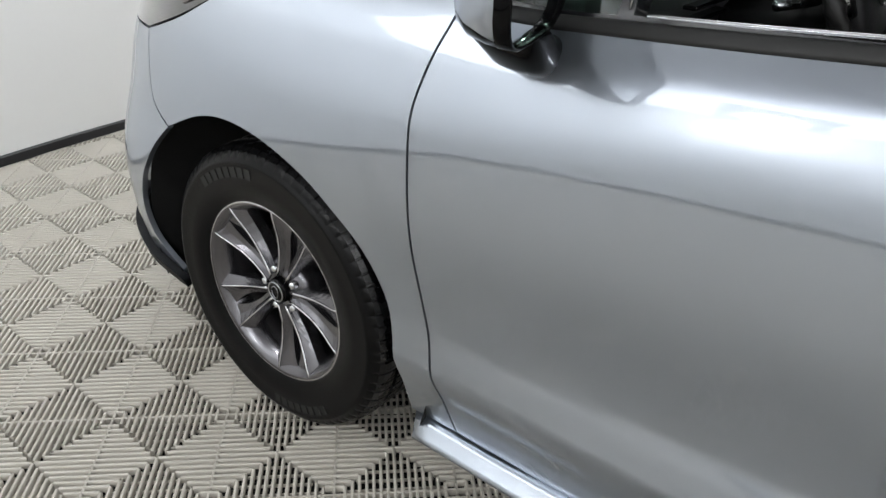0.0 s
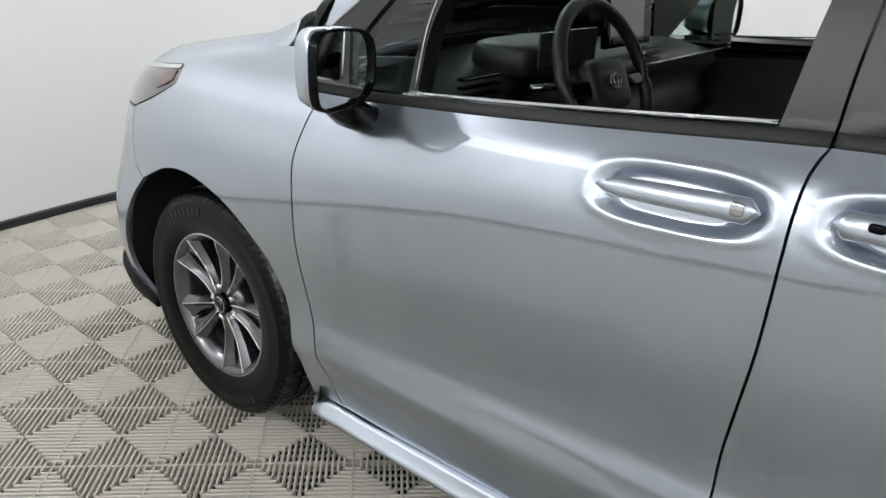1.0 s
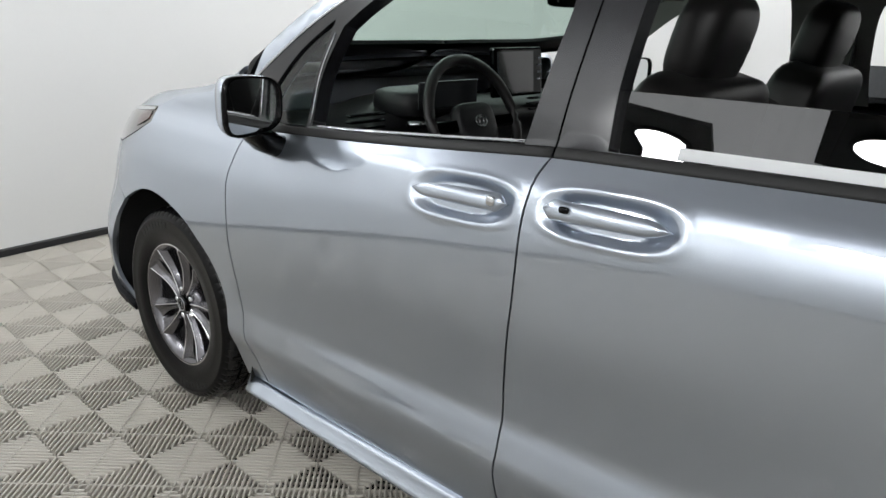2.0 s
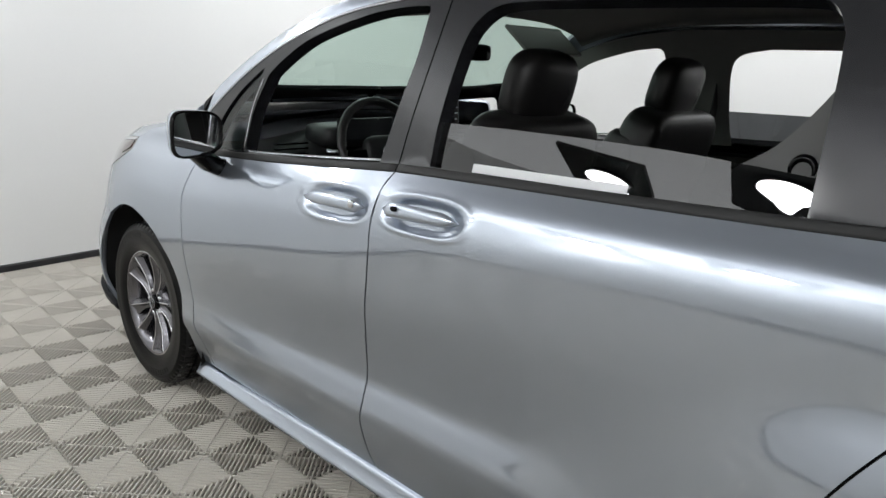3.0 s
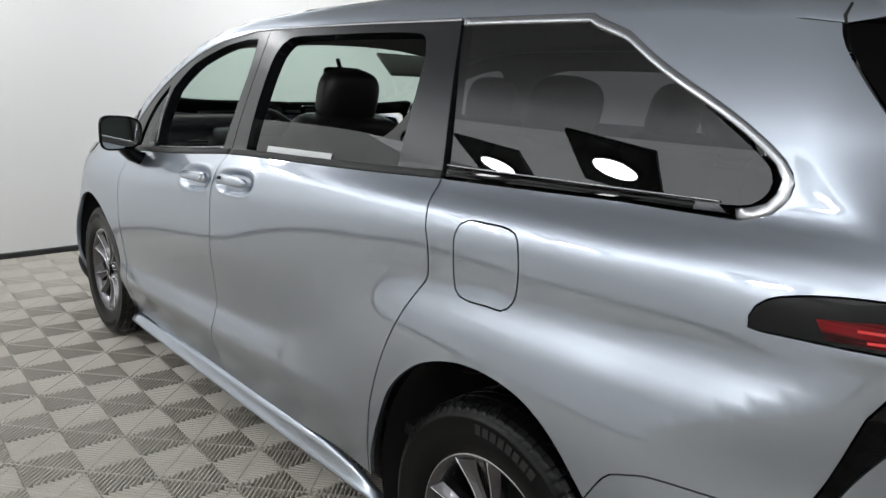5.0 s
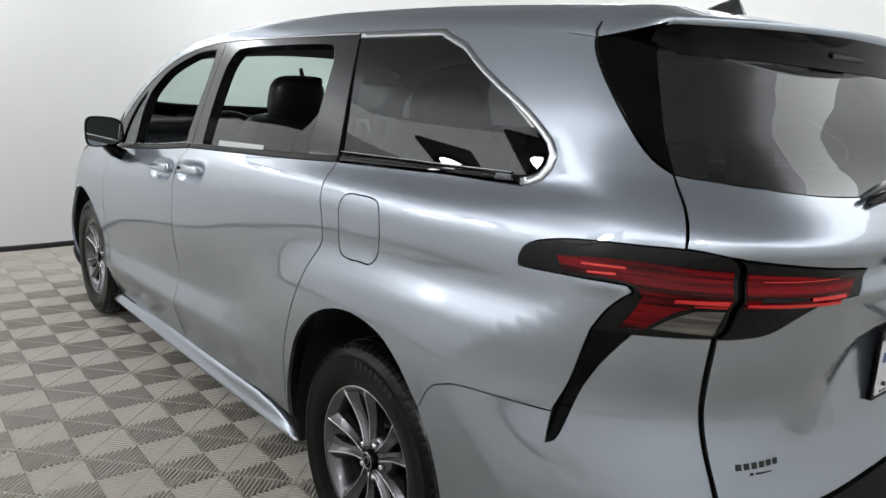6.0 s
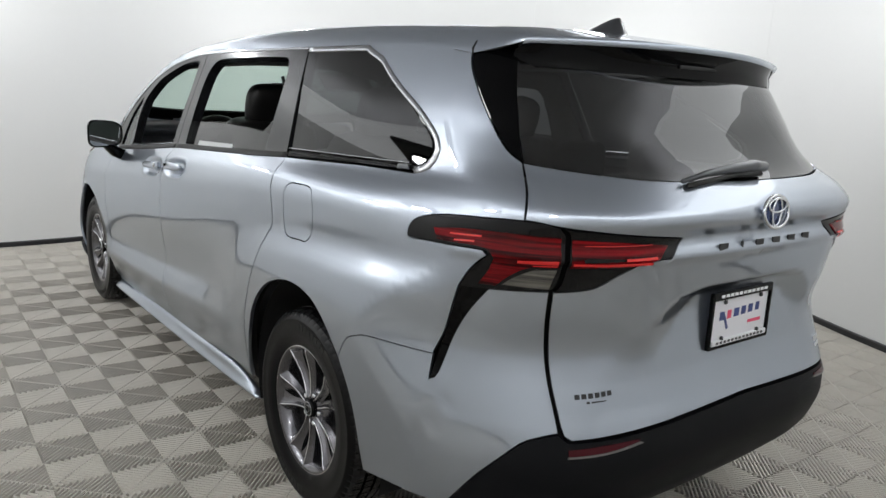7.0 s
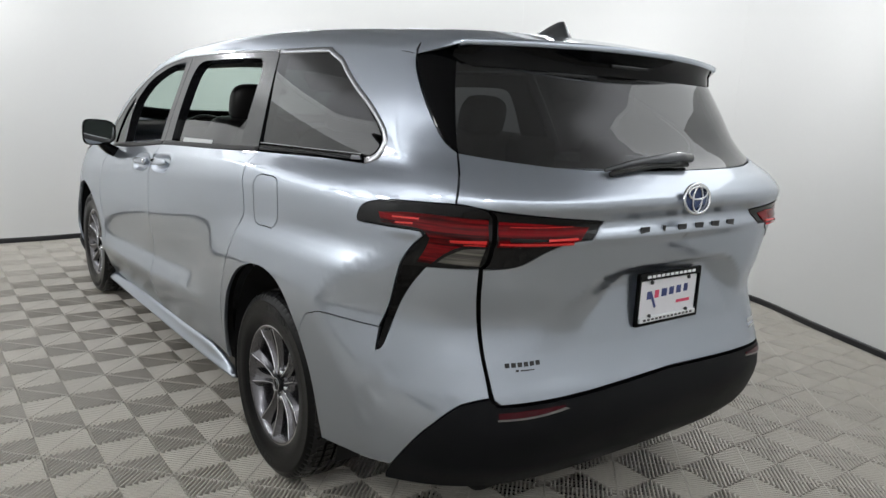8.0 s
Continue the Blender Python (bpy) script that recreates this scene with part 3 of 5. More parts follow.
ring_wall("wall_1", [(0.0, -0.03), (0.0, HEIGHT + 0.02), (0.12, HEIGHT + 0.02), (0.12, -0.03)], WHITE_WALL, label="smooth white curved booth wall", smooth=False)
for o in bpy.data.objects:
    if o.name == "wall_1":
        me = o.data
        me.polygons.foreach_set("use_smooth", [abs(f.normal.z) < 0.5 for f in me.polygons])
        me.set_sharp_from_angle(angle=radians(40))
ring_wall("baseboard", [(-0.012, 0.0), (-0.012, 0.038), (-0.004, 0.045), (-0.0005, 0.045), (-0.0005, 0.0)], BLACK_TRIM, label="low black rubber baseboard at the wall's foot", smooth=False)

# thin joints between the wall's sheets
for k in (2, 22, 34, 46, 60, 76, 92, 108):
    p, n = RIM[k % len(RIM)], out_n[k % len(RIM)]
    bm = block((0.002, 0.004, HEIGHT - 0.1), (p[0] - n[0] * 0.0005, p[1] - n[1] * 0.0005, HEIGHT / 2 + 0.05), 0, Matrix.Rotation(math.atan2(n[1], n[0]) , 4, "Z"))
    tagged(part("trim", bm, WHITE_WALL), "fine joint between two white wall sheets", kind="structure")


def sheet(name, z, mat, label, up):
    bm = bmesh.new()
    vs = [bm.verts.new((*(p + n * 0.06), z)) for p, n in zip(RIM, out_n)]
    f = bm.faces.new(vs)
    bm.normal_update()
    if (f.normal.z > 0) != up:
        f.normal_flip()
    r = bmesh.ops.extrude_face_region(bm, geom=[f])
    for v in [g for g in r["geom"] if isinstance(g, bmesh.types.BMVert)]:
        v.co.z += -0.05 if up else 0.08
    bmesh.ops.recalc_face_normals(bm, faces=bm.faces)
    return tagged(part(name, bm, mat), label, kind="structure")


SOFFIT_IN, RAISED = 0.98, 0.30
# Soffit never directly in view; its own glow is added to fill the room.
ring_wall("soffit", [(0.06, HEIGHT), (0.06, HEIGHT + 0.05), (-SOFFIT_IN, HEIGHT + 0.05), (-SOFFIT_IN, HEIGHT)], SOFFIT_FILL, label="white soffit with lamps along the wall, out of view, glow added as fill", smooth=False)
# Assumed strip, added so the raised ceiling brightens towards its edge.
ring_wall("cove_light", [(-SOFFIT_IN + 0.06, HEIGHT + 0.055), (-SOFFIT_IN + 0.06, HEIGHT + 0.07), (-SOFFIT_IN + 0.10, HEIGHT + 0.07), (-SOFFIT_IN + 0.10, HEIGHT + 0.055)], COVE_GLOW, label="unseen light strip added above the soffit's edge to brighten the ceiling", smooth=False)
ring_wall("ceiling_upstand", [(0.0, HEIGHT + 0.05), (0.0, HEIGHT + RAISED), (0.06, HEIGHT + RAISED), (0.06, HEIGHT + 0.05)], CEILING_WHITE, label="white upstand above the soffit", smooth=False)
sheet("ceiling", HEIGHT + RAISED, CEILING_WHITE, "raised white ceiling, brighter along its edge", False)
# Near-black, so the gaps between tile ribs carry their shade in colour.
floor = sheet("floor", -0.0205, UNDERFLOOR, "near-black sub-floor under grey ribbed interlocking tiles, shade between ribs in its colour", True)


def ceiling_lamp(glow):
    lamp = tagged(new("ceiling_lamp"), "round white ceiling lamp out of direct view, black plate as its dark opening", "lamp", "ceiling lamps")
    # Flat black plate in place of an open hole: its shade is in the colour.
    part("housing", block((0.66, 0.86, 0.03), (0, 0, -0.015), 0.004), LAMP_BLACK, lamp, "flat black plate standing in for a dark opening")
    part("bezel", lathe([(0.185, -0.03), (0.2, -0.032), (0.2, -0.055), (0.178, -0.058), (0.174, -0.05)], 40, "z"), LAMP_BLACK, lamp, smooth=True)
    part("diffuser", lathe([(0.0, -0.0545), (0.10, -0.0545), (0.174, -0.052), (0.176, -0.045)], 40, "z"), glow, lamp, "glowing white disc")
    return lamp


lamp0 = ceiling_lamp(LAMP_GLOW)
lamp0.matrix_basis = pose(0.02, -3.62, HEIGHT, 0, 0, -18)
# First copy and lamp0 follow reflections; the other six are added fill lamps.
for lx, ly, turn in [(1.42, -3.33, -18), (3.2, -3.40, 0), (5.2, -2.75, 30), (-1.25, -1.5, 80), (-1.1, 1.0, 80), (1.0, 2.7, 0), (2.9, 2.25, -20)]:
    copy_thing(lamp0, pose(lx, ly, HEIGHT, 0, 0, turn))

# ---- the van ----
van = tagged(new("minivan"), "silver minivan with open front and half-open sliding door windows", "minivan")
C_REAR, C_FRONT = 3.2 + 0.35 * math.pi + 0.35, -0.35 * math.pi - 0.35

SEAM_A = [(0.49, 1.075), (0.473, 1.015), (0.462, 0.951), (0.460, 0.898), (0.463, 0.832), (0.468, 0.753), (0.476, 0.679), (0.488, 0.612), (0.502, 0.544), (0.513, 0.497), (0.522, 0.439), (0.532, 0.381), (0.541, 0.246)]
SEAM_B = [(1.555, 1.160), (1.543, 1.125), (1.540, 1.071), (1.541, 1.016), (1.540, 0.935), (1.537, 0.848), (1.527, 0.754), (1.514, 0.646), (1.512, 0.56), (1.517, 0.48), (1.513, 0.434), (1.510, 0.37), (1.515, 0.32), (1.54, 0.263)]
SEAM_C1 = [(2.770, 1.223), (2.79, 1.175), (2.808, 1.12), (2.824, 1.055), (2.827, 1.0), (2.818, 0.975)]
SEAM_C2 = [(2.818, 0.975), (2.788, 0.936), (2.742, 0.865), (2.70, 0.786), (2.665, 0.70), (2.632, 0.60), (2.605, 0.50), (2.58, 0.42), (2.55, 0.312)]
BELT = [(0.49, 1.066), (0.60, 1.078), (0.94, 1.103), (1.24, 1.130), (1.555, 1.160), (1.84, 1.175), (2.2, 1.192), (2.5, 1.207), (2.77, 1.223)]
FOOT = [(0.541, 0.246), (1.05, 0.246), (1.52, 0.262), (2.0, 0.288), (2.37, 0.320), (2.55, 0.312)]
ARCH_F = [(-0.302, 0.713), (-0.147, 0.774), (-0.024, 0.793), (0.088, 0.782), (0.201, 0.745), (0.288, 0.691), (0.357, 0.632), (0.409, 0.54), (0.428, 0.41), (0.418, 0.24)]
ARCH_R = [(2.555, 0.305), (2.60, 0.42), (2.668, 0.556), (2.719, 0.655), (2.79, 0.732), (2.867, 0.783), (2.972, 0.818), (3.085, 0.826), (3.20, 0.806), (3.30, 0.755), (3.394, 0.665)]
ARCH_R2 = [(3.394, 0.665), (3.445, 0.57), (3.475, 0.45), (3.488, 0.30)]
TOP_LINE = [(0.44, 1.175), (0.505, 1.235), (0.705, 1.375), (0.91, 1.482), (1.15, 1.564), (1.4, 1.606), (1.6, 1.62), (2.2, 1.624), (2.655, 1.622)]


def cut(line, a, b):
    """The stretch of a line between two values of its first coordinate."""
    c = curve(line, 0.01)
    m = (c[:, 0] > a + 0.004) & (c[:, 0] < b - 0.004)
    za, zb = (float(np.interp(v, c[:, 0], c[:, 1])) for v in (a, b))
    return [(a, za)] + [tuple(p) for p in c[m][::4]] + [(b, zb)]


def pocket(cx, cz, half, tall, deep, tilt):
    """A dished oval for a grip."""
    def sink(p):
        u = ((p[:, 0] - cx) + 0 * p[:, 1]) / half
        v = (p[:, 1] - cz - tilt * (p[:, 0] - cx)) / tall
        r = (np.abs(u) ** 3.2 + np.abs(v) ** 2.6) ** (1 / 3.0)
        return deep * (1 - step(0.62, 1.02, r)) - 0.002 * np.exp(-(((r - 1.06) / 0.11) ** 2))
    return sink


POCKET_F, POCKET_R = pocket(1.368, 1.050, 0.148, 0.047, 0.013, 0.05), pocket(1.722, 1.077, 0.148, 0.045, 0.013, 0.05)

for flip in (False, True):
    fender = panel("front_fender", [SEAM_A[::-1], [(0.49, 1.075), (0.475, 1.12), (0.47, 1.175)], [(0.47, 1.175), (0.3, 1.158), (0.05, 1.120), (-0.158, 1.068)], [(-0.158, 1.068), (-0.148, 1.012)], [(-0.148, 1.012), (-0.278, 0.958), (-0.462, 0.902)], [(-0.462, 0.902), (-0.432, 0.833), (-0.393, 0.753), (-0.302, 0.713)], ARCH_F, [(0.418, 0.24), (0.541, 0.246)]], PAINT, van, "silver front wing over the wheel", grid=0.024, flip=flip)
    door = panel("front_door", [SEAM_A, cut(FOOT, 0.541, 1.54), SEAM_B[::-1], cut(BELT, 0.49, 1.555)[::-1], [(0.49, 1.066), (0.49, 1.075)]], PAINT, van, "silver front door with window wound down", grid=0.018, fine=(1.20, 0.99, 1.53, 1.115, 0.0048), dish=POCKET_F, flip=flip)
    slider = panel("sliding_door", [SEAM_B, cut(FOOT, 1.54, 2.55), SEAM_C2[::-1], SEAM_C1[::-1], cut(BELT, 1.555, 2.77)[::-1]], PAINT, van, "silver sliding rear door, shut", grid=0.018, fine=(1.555, 1.015, 1.89, 1.14, 0.0048), dish=POCKET_R, flip=flip)
    quarter = panel("quarter_panel", [SEAM_C1, SEAM_C2, [(2.55, 0.312), (2.555, 0.305)], ARCH_R, [(3.394, 0.665), (3.44, 0.735), (3.485, 0.758), (3.55, 0.773), (3.758, 0.775)], [(3.758, 0.775), (3.786, 0.847), (3.805, 0.939), (3.814, 0.981)], [(3.814, 0.981), (3.838, 1.032), (3.871, 1.075)], [(3.871, 1.075), (3.856, 1.088), (3.723, 1.084), (3.667, 1.082), (3.66, 1.095), (3.673, 1.125), (3.709, 1.145), (3.786, 1.161), (3.902, 1.170), (3.938, 1.172)], [(3.938, 1.172), (3.948, 1.25), (3.951, 1.306)], [(3.951, 1.306), (3.917, 1.337), (3.879, 1.406), (3.837, 1.494), (3.815, 1.554), (3.815, 1.59)], [(3.815, 1.59), (3.6, 1.616), (3.3, 1.625), (3.073, 1.627), (2.655, 1.628)], [(2.655, 1.628), (2.66, 1.616)], [(2.66, 1.616), (3.05, 1.614), (3.10, 1.607), (3.297, 1.540), (3.568, 1.443), (3.69, 1.374), (3.728, 1.322), (3.70, 1.270), (3.64, 1.247)], [(3.64, 1.247), (3.3, 1.243), (3.1, 1.236), (2.77, 1.223)]], PAINT, van, "silver rear quarter panel with fuel flap", grid=0.022, flip=flip,
                    holes=[] if flip else [[[(2.915, 1.10), (2.925, 1.135), (2.955, 1.151), (3.0, 1.153), (3.06, 1.154), (3.10, 1.145), (3.116, 1.115), (3.122, 1.05), (3.114, 1.0), (3.086, 0.972), (3.04, 0.970), (2.97, 0.967), (2.932, 0.979), (2.92, 1.02), (2.915, 1.10)]]])
    if not flip:
        panel("fuel_flap", [[(2.915, 1.10), (2.925, 1.135), (2.955, 1.151), (3.0, 1.153), (3.06, 1.154), (3.10, 1.145), (3.116, 1.115), (3.122, 1.05), (3.114, 1.0), (3.086, 0.972), (3.04, 0.970), (2.97, 0.967), (2.932, 0.979), (2.92, 1.02), (2.915, 1.10)]], PAINT, van, "rounded square fuel flap", gap=0.0018)
    # Near-black inset sheet: the shade in the door gaps is its colour.
    panel("body_side", [[(-0.40, 0.85), (0.05, 1.09), (0.47, 1.15)], [(0.47, 1.15), (0.49, 1.05)], [(p[0], p[1] - 0.012) for p in BELT], [(2.77, 1.21), (3.3, 1.22), (3.64, 1.22)], [(3.64, 1.22), (3.9, 1.2), (3.96, 0.9), (3.96, 0.6), (3.75, 0.35), (3.52, 0.32)], [(3.52, 0.32), (3.49, 0.50), (3.42, 0.67), (3.31, 0.78), (3.08, 0.85), (2.86, 0.80), (2.70, 0.67), (2.58, 0.42), (2.52, 0.30)], [(2.52, 0.30), (1.5, 0.27), (0.45, 0.25)], [(0.45, 0.25), (0.45, 0.42), (0.43, 0.55), (0.31, 0.71), (0.09, 0.81), (-0.15, 0.80), (-0.33, 0.73)], [(-0.33, 0.73), (-0.40, 0.85)]], DARK, van, "near-black backing that puts shade behind the door gaps", lift=-0.045, depth=0, grid=0.06, step_=0.04, gap=0, flip=flip)
    # frames of the side windows
    b_gap = [(1.582, 1.6185), (1.572, 1.45), (1.558, 1.28), (1.555, 1.160)]
    front_win = [[(0.775, 1.118), (0.785, 1.25), (0.835, 1.372)], [(0.835, 1.372), (0.91, 1.428), (1.03, 1.492), (1.25, 1.556), (1.40, 1.579), (1.507, 1.584)], [(1.507, 1.584), (1.509, 1.45), (1.49, 1.31), (1.476, 1.172)], [(1.476, 1.172), (1.13, 1.141), (0.775, 1.118)]]
    vent = [[(0.528, 1.098), (0.585, 1.20), (0.675, 1.30), (0.795, 1.388)], [(0.795, 1.388), (0.757, 1.25), (0.748, 1.115)], [(0.748, 1.115), (0.528, 1.098)]]
    slide_win = [[(1.672, 1.190), (1.662, 1.31), (1.672, 1.49), (1.705, 1.555), (1.76, 1.583), (1.85, 1.59)], [(1.85, 1.59), (2.2, 1.592), (2.46, 1.589), (2.52, 1.575), (2.548, 1.53)], [(2.548, 1.53), (2.56, 1.43), (2.575, 1.232)], [(2.575, 1.232), (2.2, 1.210), (1.672, 1.190)]]
    frame_f = panel("front_window_frame", [cut(TOP_LINE, 0.44, 1.582), b_gap, cut(BELT, 0.49, 1.555)[::-1], [(0.49, 1.066), (0.47, 1.12), (0.44, 1.175)]], PILLAR_BLACK, van, "satin black door frame and pillar", holes=[front_win, vent], depth=0.045, step_=0.015, flip=flip)
    frame_s = panel("sliding_window_frame", [cut(TOP_LINE, 1.582, 2.655), [(2.655, 1.622), (2.69, 1.50), (2.735, 1.35), (2.77, 1.223)], cut(BELT, 1.555, 2.77)[::-1], b_gap[::-1]], PILLAR_BLACK, van, "satin black sliding door frame and pillar", holes=[slide_win], depth=0.045, step_=0.015, flip=flip)
    for nm, w, mat in (("vent_glass", vent, CLEAR_GLASS),):
        panel(nm, w, mat, van, "fixed green-tinted vent pane", gap=-0.004, lift=-0.008, depth=0, flip=flip)
    sliding_top = [(1.655, 1.30), (2.0, 1.308), (2.32, 1.309), (2.58, 1.298)]
    panel("sliding_door_glass", [sliding_top, [(2.58, 1.298), (2.585, 1.20)], [(2.585, 1.20), (2.2, 1.185), (1.655, 1.17)], [(1.655, 1.17), (1.655, 1.30)]], SLIDE_GLASS, van, "dark tinted pane, wound halfway down", kind="sliding_pane", gap=0, lift=-0.016, depth=0.004, flip=flip)
    strip("window_seal", [(p[0], p[1] + 0.008) for p in cut(BELT, 0.50, 1.552)], 0.020, RUBBER, van, "black rubber belt seal", flip=flip)
    strip("window_seal", [(p[0], p[1] + 0.008) for p in cut(BELT, 1.56, 2.765)], 0.020, RUBBER, van, "black rubber belt seal", flip=flip)
    strip("slot_lip", [(p[0], p[1] + 0.026) for p in cut(BELT, 0.79, 1.475)], 0.005, DULL_CHROME, van, "thin bright lip of the window slot", lift=-0.004, thick=0.004, flip=flip)
    strip("vent_bar_edge", [(0.766, 1.122), (0.773, 1.25), (0.806, 1.355)], 0.004, DULL_CHROME, van, "thin bright edge of the vent bar", lift=0.003, flip=flip)
    strip("drip_rail", cut(TOP_LINE, 0.46, 2.65), 0.009, DULL_CHROME, van, "thin bright roof-edge line", lift=0.003, flip=flip)
    # rear side window
    qwin = [[(2.775, 1.262), (2.735, 1.40), (2.69, 1.53), (2.667, 1.612)], [(2.667, 1.612), (3.04, 1.608), (3.075, 1.602), (3.16, 1.575), (3.297, 1.530), (3.5, 1.458), (3.66, 1.368), (3.695, 1.320), (3.665, 1.278), (3.60, 1.268)], [(3.60, 1.268), (3.24, 1.262), (2.775, 1.262 - 0.012)], [(2.775, 1.25), (2.775, 1.262)]]
    panel("rear_side_glass", qwin, PRIVACY, van, "dark privacy side glass", kind="pane", gap=0, lift=-0.006, depth=0.004, flip=flip)
    panel("window_sill_trim", [[(2.778, 1.226), (3.1, 1.240), (3.3, 1.246), (3.63, 1.250)], [(3.63, 1.250), (3.60, 1.266)], [(3.60, 1.266), (3.24, 1.260), (2.778, 1.249)], [(2.778, 1.249), (2.778, 1.226)]], GLOSS_BLACK, van, "gloss black slide rail cover", flip=flip)
    strip("glass_edge", [(2.778, 1.2555), (3.1, 1.263), (3.24, 1.2655), (3.60, 1.2715)], 0.004, DULL_CHROME, van, "thin bright line below the rear side glass", lift=0.003, flip=flip)
    strip("rail_groove", [(2.79, 1.238), (3.1, 1.2495), (3.3, 1.2545), (3.56, 1.2575)], 0.0045, RUBBER, van, "groove of the slide rail", lift=0.004, flip=flip)
    panel("rail_end", [[(3.545, 1.2505), (3.615, 1.253)], [(3.615, 1.253), (3.60, 1.2655)], [(3.60, 1.2655), (3.55, 1.2645)], [(3.55, 1.2645), (3.545, 1.2505)]], AERIAL, van, "grey end block of the slide rail", gap=0, lift=0.005, depth=0.006, step_=0.012, flip=flip)
    strip("chrome_surround", [(2.67, 1.6155), (3.05, 1.6125), (3.10, 1.604), (3.297, 1.537), (3.568, 1.440), (3.685, 1.372), (3.720, 1.322), (3.693, 1.273), (3.635, 1.254)], 0.020, DULL_CHROME, van, "satin chrome rear window surround", flip=flip)
    # sill skirt
    secs = []
    for x in np.linspace(0.43, 2.60, 56):
        zi = float(np.interp(x, [0.43, 0.51, 0.64, 0.9, 1.3, 1.8, 2.3, 2.45, 2.60], [0.246, 0.248, 0.248, 0.260, 0.281, 0.295, 0.318, 0.300, 0.252]))
        yi = float(on_side([(x, zi)])[0][1]) + 0.006
        s = -1 if flip else 1
        zo = float(np.interp(x, [0.4, 1.0, 1.8, 2.3, 2.6], [0.206, 0.212, 0.226, 0.235, 0.246]))
        secs.append([(x, s * yi, zi), (x + 0.008, s * (0.55 * yi - 0.45 * 0.905), 0.5 * zi + 0.5 * zo + 0.003), (x + 0.016, s * -0.900, zo + 0.004), (x + 0.018, s * -0.906, zo - 0.001), (x + 0.016, s * -0.904, zo - 0.010), (x, s * -0.85, zo - 0.03)])
    part("sill_skirt", loft(secs), PAINT, van, "silver sill skirt below the doors", True)
    # rear corner
    panel("rear_bumper_side", [[(3.394, 0.665), (3.44, 0.735), (3.485, 0.758), (3.55, 0.773), (3.758, 0.775)], [(3.758, 0.775), (3.75, 0.703)], [(3.75, 0.703), (3.769, 0.716), (3.785, 0.758), (3.811, 0.845), (3.841, 0.918), (3.879, 0.984)], [(3.879, 0.984), (3.944, 0.989), (3.996, 0.993)], [(3.996, 0.993), (3.997, 0.918), (4.003, 0.847), (4.013, 0.748), (4.025, 0.667), (4.03, 0.622)], [(4.03, 0.622), (3.99, 0.607), (3.952, 0.58), (3.879, 0.482), (3.806, 0.345)], [(3.806, 0.345), (3.488, 0.30)], ARCH_R2[::-1]], PAINT, van, "silver upper corner of the rear bumper", gap=0.001, flip=flip)
    panel("rear_fin", [[(3.814, 0.981), (3.879, 0.984)], [(3.879, 0.984), (3.841, 0.918), (3.811, 0.845), (3.785, 0.758), (3.769, 0.716), (3.75, 0.703)], [(3.75, 0.703), (3.766, 0.767), (3.786, 0.847), (3.805, 0.939), (3.814, 0.981)]], GLOSS_BLACK, van, "gloss black fin below the tail lamp", step_=0.01, grid=0.02, gap=0.001, lift=-0.004, flip=flip)
    # tail lamps, outer and inner
    lens = panel("tail_lamp", [[(3.879, 0.984), (3.814, 0.981)], [(3.814, 0.981), (3.838, 1.032), (3.871, 1.075)], [(3.871, 1.075), (3.856, 1.088), (3.723, 1.084), (3.667, 1.082), (3.66, 1.095), (3.673, 1.125), (3.709, 1.145), (3.786, 1.161), (3.902, 1.170), (3.963, 1.171), (4.0, 1.163)], [(4.0, 1.163), (4.014, 1.141), (4.015, 1.083), (4.010, 1.018), (3.996, 0.995)], [(3.996, 0.995), (3.944, 0.989), (3.879, 0.984)]], SMOKE_LENS, van, "tail lamp with red light guides in a black surround", gap=0.0015, step_=0.01, grid=0.02, lift=0.002, flip=flip)
    panel("red_lens", [[(3.745, 1.122), (3.85, 1.136), (4.006, 1.138)], [(4.006, 1.138), (4.008, 1.062)], [(4.008, 1.062), (3.955, 1.056), (3.92, 1.030), (3.893, 0.998)], [(3.893, 0.998), (3.858, 0.998)], [(3.858, 0.998), (3.878, 1.04), (3.886, 1.072)], [(3.886, 1.072), (3.86, 1.094), (3.758, 1.093)], [(3.758, 1.093), (3.745, 1.122)]], RED_LENS, lens, "deep red lens", lift=0.005, depth=0.004, gap=0, step_=0.01, grid=0.02, flip=flip)
    for za, zb, ua, ub in ((1.114, 1.118, 3.79, 3.86), (1.099, 1.103, 3.80, 3.845), (1.069, 1.075, 3.93, 4.004), (1.062, 1.0645, 3.96, 4.004)):
        panel("light_guide", [[(ua, za), (ub, za + 0.004)], [(ub, za + 0.004), (ub, zb + 0.005)], [(ub, zb + 0.005), (ua, zb)], [(ua, zb), (ua, za)]], RED_BRIGHT, lens, "bright red bar", lift=0.0068, depth=0.002, gap=0, step_=0.02, flip=flip)
    panel("clear_lens", [[(3.905, 1.003), (3.93, 1.028), (3.962, 1.05)], [(3.962, 1.05), (4.005, 1.056)], [(4.005, 1.056), (3.995, 1.003)], [(3.995, 1.003), (3.905, 1.003)]], CLEAR_LENS, lens, "clear reversing lens", lift=0.005, depth=0.004, gap=0, step_=0.012, grid=0.02, flip=flip)
    inner = panel("tail_lamp_inner", [[(4.008, 1.161), (4.12, 1.150), (4.279, 1.131)], [(4.279, 1.131), (4.24, 1.083)], [(4.24, 1.083), (4.189, 1.078), (4.126, 1.042), (4.079, 1.007), (4.02, 0.995), (4.003, 0.994)], [(4.003, 0.994), (4.017, 1.018), (4.022, 1.083), (4.021, 1.141), (4.008, 1.161)]], SMOKE_LENS, van, "inner tail lamp on the tailgate", gap=0.0015, step_=0.01, grid=0.02, lift=0.002, flip=flip)
